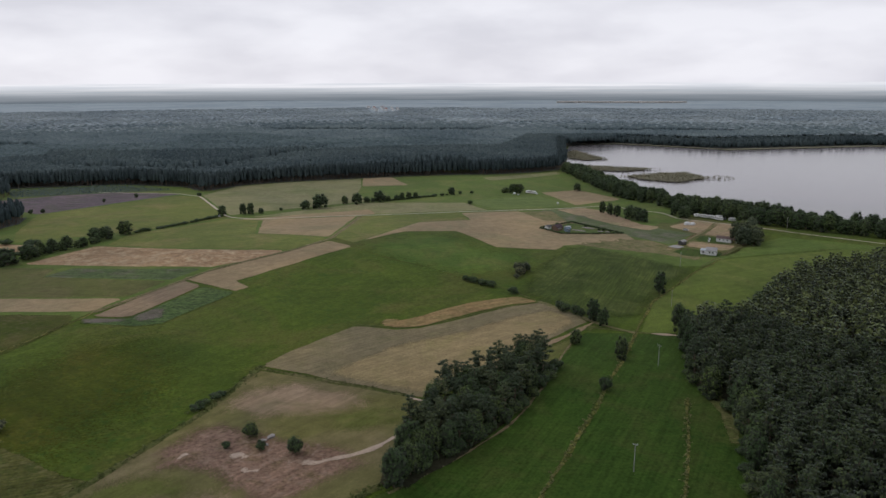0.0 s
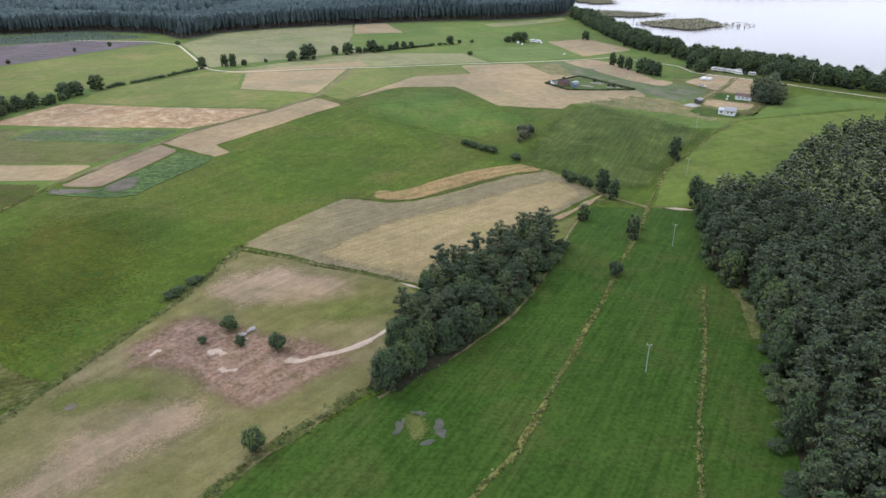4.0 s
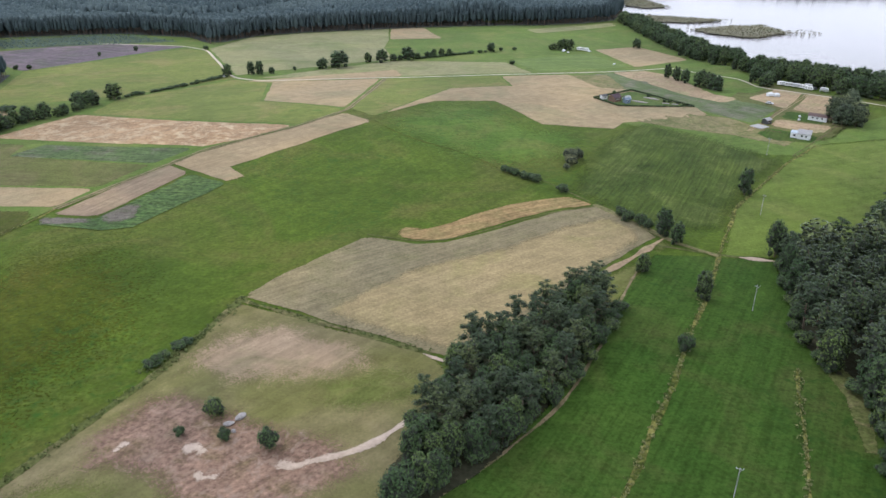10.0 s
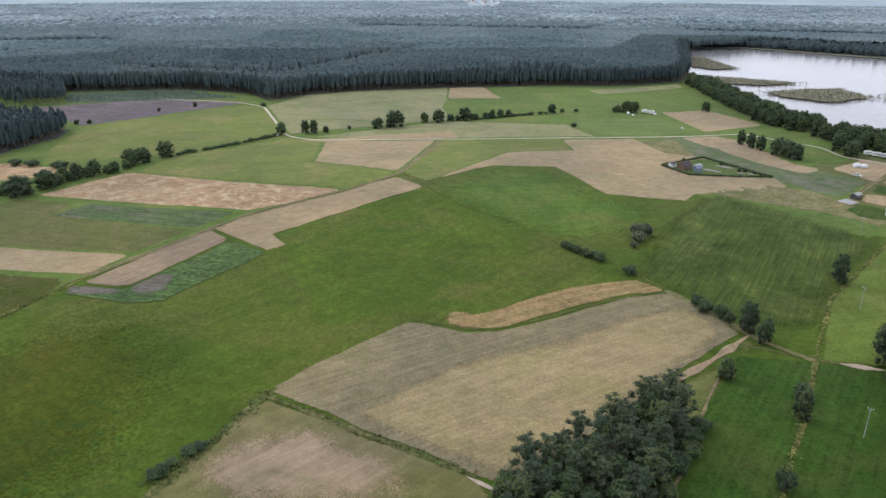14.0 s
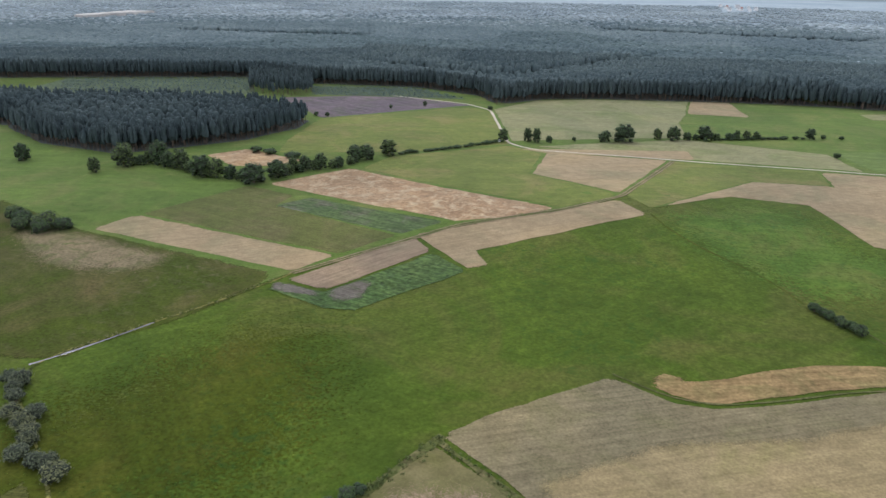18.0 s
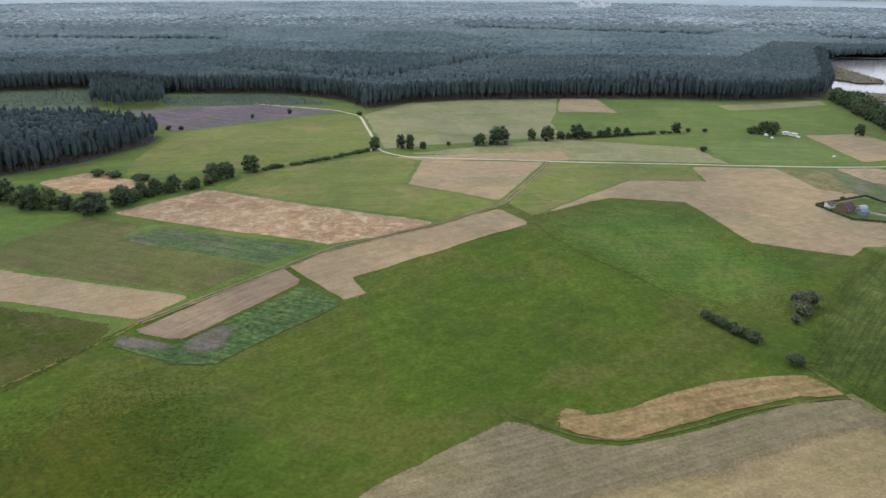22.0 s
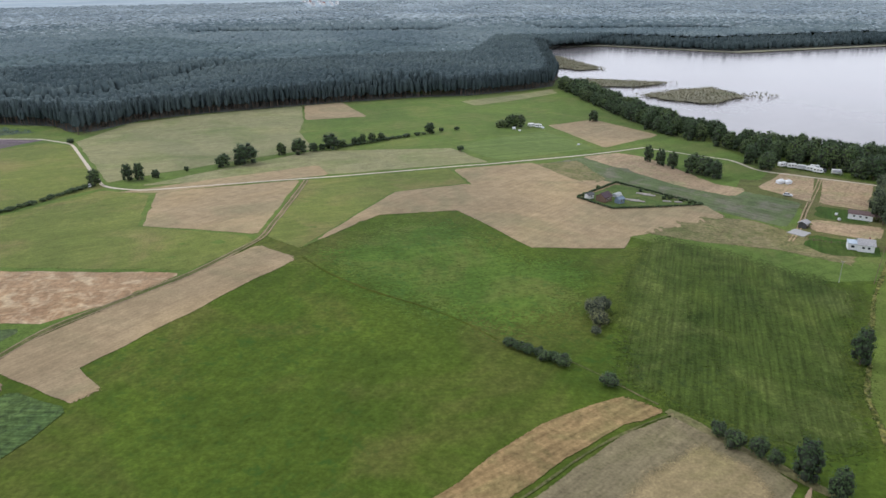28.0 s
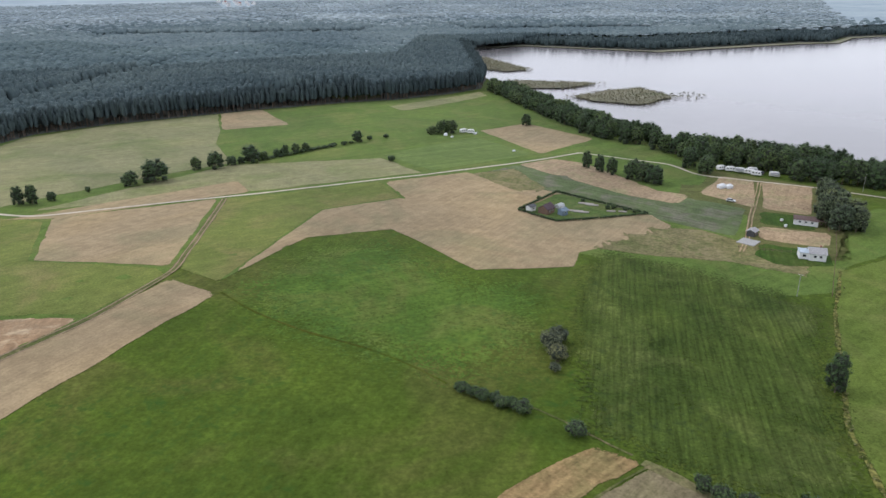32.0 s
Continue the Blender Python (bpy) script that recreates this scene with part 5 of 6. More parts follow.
# forest behind the fields: a wood standing free among the fields, and the forest edge
ISLAND = [(-640, 440), (-492, 430), (-421, 405), (-357, 407), (-334, 440), (-316, 476), (-310, 520), (-320, 546), (-352, 551), (-387, 556), (-438, 540), (-482, 526), (-511, 500), (-568, 492), (-700, 480)]
FRONT = [(-1300, 380), (-900, 480), (-710, 582), (-665, 613), (-506, 708), (-430, 700), (-329, 730), (-261, 713), (-227, 678), (-200, 724), (-160, 748), (-58, 786), (52, 812), (140, 868), (158, 925), (172, 1010), (200, 1195)]
fars = [far_shape(np.random.default_rng(70 + i)) for i in range(10)]
BELT = FRONT + [(270, 1230), (330, 1300), (150, 1300), (80, 1060), (-100, 1000), (-250, 930), (-480, 900), (-700, 780), (-900, 640), (-1300, 520)]


def split_by_edge(spots, edge, depth):
    """Trees within that depth of an edge, and the rest."""
    e = np.array(outline(edge, 8.0, 0.0)[:-1])
    gap = [np.hypot(e[:, 0] - x, e[:, 1] - y).min() for x, y in spots]
    return [q for q, g in zip(spots, gap) if g < depth], [q for q, g in zip(spots, gap) if g >= depth]


NO_STEM = (np.zeros((0, 3)), np.zeros((0, 4), int))
tops = [(NO_STEM, crown_of(dome(np.random.default_rng(90 + i), 3.0, 8.0, 15.2, 5, 4, 0.28), foliage(np.random.default_rng(290 + i), [((0, 0, 10.5), (2.8, 2.8, 4.2))], 7, 0.42, 0, False))) for i in range(8)]
plain_tops = [(NO_STEM, dome(np.random.default_rng(90 + i), 4.3, 10.5, 14.8, 6, 3, 0.2)) for i in range(8)]
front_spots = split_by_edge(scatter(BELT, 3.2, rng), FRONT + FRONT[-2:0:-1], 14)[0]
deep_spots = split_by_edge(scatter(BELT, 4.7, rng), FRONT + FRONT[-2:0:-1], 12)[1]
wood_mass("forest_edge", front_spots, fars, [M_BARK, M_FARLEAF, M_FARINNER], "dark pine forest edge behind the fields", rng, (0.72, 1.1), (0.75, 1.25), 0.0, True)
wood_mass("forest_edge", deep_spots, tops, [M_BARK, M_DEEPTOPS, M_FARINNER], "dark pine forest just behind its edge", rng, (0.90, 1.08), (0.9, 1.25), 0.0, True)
wood_mass("forest_edge", scatter([(-444, 628), (-505, 704), (-430, 702), (-417, 686), (-387, 643), (-410, 622)], 5.4, rng), fars, [M_BARK, M_FARLEAF, M_FARINNER], "pine stand between two young plantations", rng, (0.7, 1.0), (0.85, 1.15))
front_spots = split_by_edge(scatter(ISLAND, 3.2, rng), ISLAND, 18)[0]
deep_spots = split_by_edge(scatter(ISLAND, 4.4, rng), ISLAND, 16)[1]
wood_mass("pine_wood", front_spots, fars, [M_BARK, M_FARLEAF, M_FARINNER], "dark pine wood standing among the fields", rng, (0.66, 1.0), (0.75, 1.2))
wood_mass("pine_wood", deep_spots, tops, [M_BARK, M_FARLEAF, M_FARINNER], "inner part of the dark pine wood among the fields", rng, (0.8, 1.05), (0.8, 1.1))
SHORE_WOOD = [(225, 1252), (294, 1258), (442, 1141), (687, 1192), (744, 1188), (821, 1252), (895, 1266), (1300, 1310), (1300, 1400), (700, 1290), (450, 1240), (294, 1330)]
wood_mass("forest_edge", scatter(SHORE_WOOD, 6.2, rng), tops, [M_BARK, M_FARLEAF, M_FARINNER], "woods on the far shore of the lake", rng, (0.9, 1.2), (0.95, 1.4), -5.5)
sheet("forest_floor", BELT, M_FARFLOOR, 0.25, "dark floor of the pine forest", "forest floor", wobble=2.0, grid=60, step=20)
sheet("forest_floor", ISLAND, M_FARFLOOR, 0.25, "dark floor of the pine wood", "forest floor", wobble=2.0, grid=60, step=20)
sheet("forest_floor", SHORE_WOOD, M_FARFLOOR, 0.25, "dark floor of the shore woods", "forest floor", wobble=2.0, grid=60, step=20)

# the forest canopy farther off, to the horizon
ang = np.radians(np.arange(-50, 62.01, 0.33))
rad = np.concatenate([np.arange(560, 1300, 26.0), 1300 * np.exp(np.arange(0, 1, 1 / 210) * math.log(3950 / 1300))])
AA, RR = np.meshgrid(ang, rad)
AA = AA + rng.uniform(-0.0016, 0.0016, AA.shape)
CX, CY = np.sin(-AA) * RR, np.cos(AA) * RR
stand = np.array([[noise.noise(Vector((x * 0.0035, y * 0.0035, 2.0))) for x, y in zip(a, b)] for a, b in zip(CX[:, ::4], CY[:, ::4])])
stand = np.repeat(stand, 4, 1)[:, :CX.shape[1]]
CZ = land(CX, CY) + 12.3 + 1.5 * stand * (RR > 2600) + rng.uniform(-0.55, 0.55, CX.shape)
OUTER = FRONT[:1] + FRONT[1:] + [(230, 1245), (294, 1262), (442, 1146), (687, 1197), (744, 1193), (821, 1257), (895, 1270), (1500, 1340), (3000, 1200), (6000, 2000), (6000, 6000), (-6000, 6000), (-6000, 300)]
cid = np.arange(CX.size).reshape(CX.shape)
mx, my = (CX[:-1, :-1] + CX[1:, 1:]) / 2, (CY[:-1, :-1] + CY[1:, 1:]) / 2
CLEARINGS = [[(-226, 2300), (-140, 2320), (-146, 2480), (-180, 2650), (-260, 2660), (-250, 2480)], [(520, 3330), (1040, 3230), (1090, 3290), (540, 3400)], [(-1262, 1128), (-1300, 1128), (-1345, 1310), (-1300, 1325)]]
keep = inside(mx, my, OUTER) & ~inside(mx, my, BELT) & ~inside(mx, my, SHORE_WOOD)
faces = np.stack([cid[:-1, :-1], cid[1:, :-1], cid[1:, 1:], cid[:-1, 1:]], -1)[keep]
# the canopy's base colour carries the palest step of painted haze
M_CANOPY = leaf_mat("hazed_far_canopy", (0.205, 0.244, 0.266), (0.216, 0.255, 0.277), 0.3, False, True)
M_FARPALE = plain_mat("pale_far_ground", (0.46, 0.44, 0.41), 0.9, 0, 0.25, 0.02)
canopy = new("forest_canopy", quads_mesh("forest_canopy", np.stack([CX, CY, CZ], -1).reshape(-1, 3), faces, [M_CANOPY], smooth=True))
for hole, material, lift, label in zip(CLEARINGS, (M_CANOPY, M_FARPALE, M_FARPALE), (11.5, 20.0, 18.5), ("clearing round a far village", "pale open ground far off in the forest", "pale bare clearing in the forest")):
    sheet("forest_clearing", hole, material, lift, label, "clearing", step=12, wobble=14, grid=60, soft=16, drop=6.0)
tagged(canopy, "endless pine forest canopy reaching the horizon, paled with painted haze", "forest", kind="stuff")

# single crowns on the nearer part of the canopy
NEAR_CANOPY = [(-math.sin(a) * 1800, math.cos(a) * 1800) for a in np.radians(np.arange(-36, 61, 4.0))]
spots = scatter([(900, 1266)] + NEAR_CANOPY + [(-1300, 520)], 8.0, rng)
sx, sy = np.array([q[0] for q in spots]), np.array([q[1] for q in spots])
ok = inside(sx, sy, OUTER) & ~inside(sx, sy, BELT) & ~inside(sx, sy, SHORE_WOOD)
spots = [q for q, k in zip(spots, ok) if k and rng.random() < (1800 - math.hypot(*q)) / 420]
# with distance, crowns switch to the paler material that imitates haze
hazed = [noise.noise(Vector((q[0] * 0.004, q[1] * 0.004, 7.0))) * 0.6 + 0.5 < (math.hypot(*q) - 950) / 500 for q in spots]
wood_mass("forest_canopy", [q for q, k in zip(spots, hazed) if not k], plain_tops, [M_BARK, M_FARTOPS, M_FARTOPS], "crowns of the wide pine forest behind the fields", rng, (0.93, 1.07), (1.1, 1.45), 0.0, True)
wood_mass("forest_canopy", [q for q, k in zip(spots, hazed) if k], plain_tops, [M_BARK, M_HAZETOPS, M_HAZETOPS], "crowns deeper in the pine forest, paled with painted haze", rng, (0.93, 1.07), (1.1, 1.45), 0.0, True)

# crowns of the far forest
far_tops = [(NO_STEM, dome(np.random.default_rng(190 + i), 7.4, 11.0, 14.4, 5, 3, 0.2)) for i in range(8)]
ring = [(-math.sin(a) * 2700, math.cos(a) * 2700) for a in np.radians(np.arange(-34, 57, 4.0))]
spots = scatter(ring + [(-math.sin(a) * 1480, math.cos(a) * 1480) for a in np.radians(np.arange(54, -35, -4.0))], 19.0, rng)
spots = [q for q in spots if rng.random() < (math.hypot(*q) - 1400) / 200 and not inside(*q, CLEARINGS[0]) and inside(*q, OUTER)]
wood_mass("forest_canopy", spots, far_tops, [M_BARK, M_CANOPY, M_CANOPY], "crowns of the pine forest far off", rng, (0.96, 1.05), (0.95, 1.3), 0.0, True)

# distance: wooded horizon, its haze painted as a glow that brightens with height
m_far, fn, fl, fb = nodes_of("painted_hazy_distance")
fn.remove(fb)
f_tc = fn.new("ShaderNodeTexCoord").outputs["Object"]
f_sep = fn.new("ShaderNodeSeparateXYZ")
fl.new(f_tc, f_sep.inputs["Vector"])
f_map = fn.new("ShaderNodeMapping")
f_map.inputs["Scale"].default_value = (0.002, 0.002, 0.09)
fl.new(f_tc, f_map.inputs["Vector"])
f_n = noise_node(fn, fl, f_map.outputs["Vector"], 1.0, 4.0)
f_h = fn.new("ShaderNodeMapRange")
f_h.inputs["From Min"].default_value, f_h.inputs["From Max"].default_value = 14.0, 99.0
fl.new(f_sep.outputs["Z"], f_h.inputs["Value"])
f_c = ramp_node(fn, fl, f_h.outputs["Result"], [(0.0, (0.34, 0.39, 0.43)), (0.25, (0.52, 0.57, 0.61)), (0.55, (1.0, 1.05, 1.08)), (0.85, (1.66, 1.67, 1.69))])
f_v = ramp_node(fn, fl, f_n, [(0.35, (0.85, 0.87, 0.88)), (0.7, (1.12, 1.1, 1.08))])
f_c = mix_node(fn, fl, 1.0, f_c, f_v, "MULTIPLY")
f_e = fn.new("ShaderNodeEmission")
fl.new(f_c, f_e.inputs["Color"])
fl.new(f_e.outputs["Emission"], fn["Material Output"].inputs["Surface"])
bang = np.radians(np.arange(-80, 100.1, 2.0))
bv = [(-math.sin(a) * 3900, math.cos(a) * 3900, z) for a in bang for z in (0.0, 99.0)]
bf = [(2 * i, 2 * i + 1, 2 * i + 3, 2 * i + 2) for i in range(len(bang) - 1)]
tagged(new("backdrop", quads_mesh("backdrop", bv, bf, [m_far])), "glowing backdrop of a hazy wooded horizon in the far distance", "distance", kind="structure")

# ---- buildings, camp and garden ----
M_WHITE = plain_mat("white_render", (0.70, 0.70, 0.70), 0.7, 0, 0.06, 1.5)
M_CREAM = plain_mat("white_caravan_shell", (0.74, 0.74, 0.73), 0.35, 0, 0.04, 2.0)
M_ROOFBROWN = plain_mat("weathered_brown_sheet_roof", (0.120, 0.080, 0.075), 0.7, 0, 0.25, 2.5)
M_ROOFGREY = plain_mat("grey_fibre_cement_roof", (0.330, 0.325, 0.330), 0.75, 0, 0.2, 2.5)
M_ROOFBLUE = plain_mat("pale_blue_metal_roof", (0.400, 0.470, 0.540), 0.45, 0.2, 0.1, 1.5)
M_ROOFRED = plain_mat("dull_red_tile_roof", (0.280, 0.130, 0.095), 0.8, 0, 0.25, 2.0)
M_PLUM = plain_mat("dark_plum_tarred_roof", (0.070, 0.045, 0.055), 0.8, 0, 0.25, 2.0)
M_WOODWALL = plain_mat("brown_timber_boards", (0.150, 0.095, 0.065), 0.8, 0, 0.3, 4.0)
M_BLUESHED = plain_mat("blue_grey_painted_boards", (0.150, 0.200, 0.260), 0.7, 0, 0.15, 3.0)
M_DARKGLASS = plain_mat("dark_window_glass", (0.030, 0.035, 0.042), 0.08, 0, 0.1, 1.0)
M_FRAME = plain_mat("white_window_frame", (0.66, 0.66, 0.65), 0.5, 0, 0.05, 3.0)
M_TYRE = plain_mat("black_rubber", (0.025, 0.025, 0.026), 0.85, 0, 0.1, 8.0)
M_STEEL = plain_mat("galvanised_steel", (0.420, 0.430, 0.440), 0.45, 0.7, 0.1, 4.0)
M_CONCRETE = plain_mat("pale_concrete", (0.330, 0.325, 0.315), 0.85, 0, 0.14, 1.2)
M_CANVAS = plain_mat("grey_awning_canvas", (0.360, 0.370, 0.390), 0.85, 0, 0.1, 2.0)
M_FILM = plain_mat("white_greenhouse_film", (0.640, 0.660, 0.680), 0.4, 0, 0.06, 1.5)
M_STONE = plain_mat("pale_granite", (0.300, 0.280, 0.270), 0.85, 0, 0.3, 1.5)
M_SOIL = plain_mat("tilled_garden_soil", (0.300, 0.265, 0.235), 0.95, 0, 0.25, 2.5)
M_CARPAINT = plain_mat("silver_white_car_paint", (0.600, 0.610, 0.620), 0.25, 0.1, 0.03, 1.0)
M_DARKPAINT = plain_mat("dark_grey_paint", (0.060, 0.062, 0.068), 0.35, 0.1, 0.1, 1.0)
M_PONDWATER = plain_mat("dark_pond_water", (0.050, 0.056, 0.034), 0.55, 0, 0.3, 0.8)


def add_box(bm, at, size, turn=0.0):
    m = pose(*at, 0, 0, turn) @ Matrix.Diagonal((*size, 1))
    return bmesh.ops.create_cube(bm, size=1.0, matrix=m)["verts"]


def box_part(name, at, size, material, parent, bevel=0.0, turn=0.0, label=""):
    bm = bmesh.new()
    add_box(bm, at, size, turn)
    if bevel:
        bmesh.ops.bevel(bm, geom=bm.edges[:], offset=bevel, segments=3, affect="EDGES", profile=0.5)
    return part(name, bm, material, parent, label)


def tube_part(name, a, b, r, material, parent, sides=8, r2=None, label=""):
    a, b = Vector(a), Vector(b)
    bm = bmesh.new()
    m = Matrix.Translation((a + b) / 2) @ (b - a).to_track_quat("Z", "Y").to_matrix().to_4x4()
    bmesh.ops.create_cone(bm, cap_ends=True, segments=sides, radius1=r, radius2=r if r2 is None else r2, depth=(b - a).length, matrix=m)
    return part(name, bm, material, parent, label)


def roof_slab(name, x0, x1, y_low, y_high, z_low, z_high, material, parent, ribs=0):
    """One pitch of a roof along x, with raised ribs."""
    bm = bmesh.new()
    t = 0.12
    v = [bm.verts.new(c) for c in ((x0, y_low, z_low), (x1, y_low, z_low), (x1, y_high, z_high), (x0, y_high, z_high),
                                   (x0, y_low, z_low + t), (x1, y_low, z_low + t), (x1, y_high, z_high + t), (x0, y_high, z_high + t))]
    for f in ((0, 3, 2, 1), (4, 5, 6, 7), (0, 1, 5, 4), (1, 2, 6, 5), (2, 3, 7, 6), (3, 0, 4, 7)):
        bm.faces.new([v[i] for i in f])
    for i in range(ribs):
        x = x0 + (x1 - x0) * (i + 0.5) / ribs
        w = 0.07
        q = [bm.verts.new(c) for c in ((x - w, y_low, z_low + t), (x + w, y_low, z_low + t), (x + w, y_high, z_high + t), (x - w, y_high, z_high + t), (x, y_low, z_low + t + 0.08), (x, y_high, z_high + t + 0.08))]
        for f in ((0, 4, 5, 3), (4, 1, 2, 5), (0, 1, 4), (3, 5, 2)):
            bm.faces.new([q[k] for k in f])
    bmesh.ops.recalc_face_normals(bm, faces=bm.faces)
    return part(name, bm, material, parent)


def window_part(parent, at, w, h, facing):
    """A framed window set on a wall; facing: 'x' or 'y' axis of its normal."""
    side = (0.08, w, h) if facing == "x" else (w, 0.08, h)
    win = box_part("window", at, side, M_FRAME, parent)
    pane = (0.1, w - 0.2, h - 0.2) if facing == "x" else (w - 0.2, 0.1, h - 0.2)
    box_part("pane", at, pane, M_DARKGLASS, win)
    return win


def house(name, x, y, turn, lx, ly, wall_h, ridge, wall_m, roof_m, label, category="house", ribs=12, windows=2, chimney=False, eaves=0.35, up=0.0):
    root = new(name)
    bm = bmesh.new()
    hx, hy = lx / 2, ly / 2
    pts = [(-hx, -hy, -0.4), (-hx, hy, -0.4), (-hx, hy, wall_h), (-hx, 0, ridge), (-hx, -hy, wall_h)]
    a = [bm.verts.new(p) for p in pts]
    b = [bm.verts.new((-p[0], p[1], p[2])) for p in pts]
    bm.faces.new(a)
    bm.faces.new(b[::-1])
    for i in range(5):
        bm.faces.new((a[i], b[i], b[(i + 1) % 5], a[(i + 1) % 5]))
    bmesh.ops.recalc_face_normals(bm, faces=bm.faces)
    part("wall", bm, wall_m, root)
    k = (ridge - wall_h) / hy
    for s in (-1, 1):
        roof_slab("roof_pitch", -hx - eaves, hx + eaves, s * (hy + eaves), 0, wall_h - k * eaves + 0.02, ridge + 0.02, roof_m, root, ribs)
    for s in (-1, 1):
        for i in range(windows):
            window_part(root, (-hx + lx * (i + 1) / (windows + 1), s * (hy + 0.02), wall_h * 0.58), min(1.1, lx / (windows + 2)), wall_h * 0.4, "y")
    door = box_part("door", (hx + 0.03, 0, min(1.0, wall_h * 0.42)), (0.07, 0.9, min(2.0, wall_h * 0.84)), M_WOODWALL, root)
    box_part("door_handle", (hx + 0.09, 0.33, 1.0), (0.05, 0.12, 0.04), M_STEEL, door)
    if chimney:
        box_part("chimney", (lx * 0.2, ly * 0.12, ridge + 0.2), (0.5, 0.5, 1.1), M_ROOFRED, root, 0.03)
    root.matrix_basis = pose(x, y, float(land(x, y)) + 0.35 + up, 0, 0, turn)
    return tagged(root, label, category)


summer_house = house("summer_house", 164.5, 430, -27, 5.8, 6.2, 2.6, 4.1, M_WHITE, M_ROOFGREY, "white summer house with a grey corrugated roof", ribs=14, chimney=True)
box_part("annex", (-4.6, 0, 1.2), (3.4, 5.0, 2.5), M_WHITE, summer_house, 0.02)
box_part("annex_roof", (-4.6, 0, 2.56), (3.8, 5.5, 0.16), M_ROOFBLUE, summer_house, 0.02, label="pale blue flat metal roof")
window_part(summer_house, (-4.6, -2.52, 1.4), 1.4, 1.1, "y")
cabin = house("holiday_cabin", 186, 466, -36, 9.5, 4.6, 2.3, 3.4, M_WHITE, M_ROOFBROWN, "long low white holiday cabin with brown roof", "cabin", ribs=18, windows=3)
box_part("porch_roof", (6.4, 0, 2.2), (2.8, 4.2, 0.14), M_ROOFBROWN, cabin)
for py in (-1.9, 1.9):
    box_part("porch_post", (7.6, py, 0.95), (0.14, 0.14, 2.4), M_WOODWALL, cabin)
slab = box_part("concrete_slab", (149.5, 451, float(land(149.5, 451)) + 0.25), (7.0, 7.0, 0.3), M_CONCRETE, None, 0.03, 35)
tagged(slab, "bare pale concrete slab beside a shed", "slab")
house("tool_shed", 155.5, 458, 38, 4.2, 3.2, 2.0, 2.7, M_DARKPAINT, M_ROOFGREY, "small dark shed with a grey roof", "shed", 8, 1)
house("garden_shed", 75, 505.5, 30, 3.6, 2.8, 1.9, 2.5, M_WHITE, M_DARKPAINT, "white garden shed with a black roof", "shed", 6, 1)
house("garden_cabin", 81, 501.5, 40, 6.0, 5.0, 2.3, 4.0, M_WOODWALL, M_PLUM, "timber garden cabin with dark plum roof", "shed", 10, 2)
house("garden_shed", 87.5, 498, 25, 3.4, 3.0, 2.1, 2.9, M_BLUESHED, M_BLUESHED, "blue-grey painted garden shed", "shed", 6, 1)


def polytunnel(x, y, turn, length, r, label):
    root = new("polytunnel")
    bm = bmesh.new()
    arch = [(math.cos(math.pi * i / 12) * r, math.sin(math.pi * i / 12) * r) for i in range(13)]
    rows = [[bm.verts.new((k * length / 4 - length / 2, c, z)) for c, z in arch] for k in range(5)]
    for a, b in zip(rows, rows[1:]):
        for i in range(12):
            bm.faces.new((a[i], b[i], b[i + 1], a[i + 1]))
    bmesh.ops.solidify(bm, geom=bm.faces[:], thickness=0.05)
    part("cover", bm, M_FILM, root)
    bm = bmesh.new()
    bm.faces.new([bm.verts.new((length / 2 - 0.1, c, z)) for c, z in arch])
    bmesh.ops.solidify(bm, geom=bm.faces[:], thickness=0.05)
    part("end_wall", bm, M_FILM, root)
    box_part("door", (-length / 2, 0, 0.85), (0.06, 1.0, 1.7), M_DARKGLASS, root)
    for k in range(5):
        tube_part("hoop_foot", (k * length / 4 - length / 2, r, 0.5), (k * length / 4 - length / 2, r, -0.3), 0.03, M_STEEL, root, 6)
    root.matrix_basis = pose(x, y, float(land(x, y)) + 0.4, 0, 0, turn)
    return tagged(root, label, "greenhouse")


polytunnel(89.5, 508.5, 215, 4.5, 1.7, "small white arched polytunnel in the garden")
for bx, by, lx, ly, turn in ((95, 502, 7, 1.6, -25), (97, 500, 7, 1.4, -25), (104, 512, 7, 1.6, -30), (106, 509.5, 6, 1.4, -30), (111, 499, 4, 1.2, -20), (116, 497.5, 3.5, 1.2, -20)):
    bed = new("vegetable_bed")
    box_part("soil", (0, 0, 0.12), (lx, ly, 0.24), M_SOIL, bed, 0.08)
    for s in (-1, 1):
        box_part("edging_board", (0, s * (ly / 2 + 0.04), 0.12), (lx + 0.1, 0.05, 0.3), M_CONCRETE, bed)
    bed.matrix_basis = pose(bx, by, float(land(bx, by)) + 0.38, 0, 0, turn)
    tagged(bed, "bare raised vegetable bed in the garden", "garden bed", "vegetable beds")


def hedge(name, line, h, w, label, rng, leaf):
    lobes = []
    for x, y in along(line, 0.6, 0.1, rng):
        z = float(land(x, y)) + 0.2
        s = rng.uniform(0.8, 1.2)
        lobes.append(((x, y, z + h * 0.5 * s), (w * s, w * s, h * 0.55 * s)))
    v, f, ix = foliage(rng, lobes, len(lobes) * 18, 0.24, 0.85, False)
    return tagged(new(name, quads_mesh(name, v, f, [leaf, M_INNER], ix)), label, "hedge", kind="stuff")


hedge("garden_hedge", [(69, 506), (97, 533), (126, 492.5), (81, 488.5), (69, 506)], 1.1, 0.5, "low dark hedge enclosing the garden plot", rng, M_LEAF)
for x, y, h, w in ((111, 503, 2.4, 2.6), (114, 503, 2.8, 2.8), (118, 499, 2.2, 2.6), (121, 496, 2.0, 2.6), (104, 516, 1.8, 2.4), (84, 522, 2.2, 2.4), (73, 509, 1.8, 2)):
    plant("bush", x, y, h, w, "garden shrub inside the hedge", "garden shrubs")


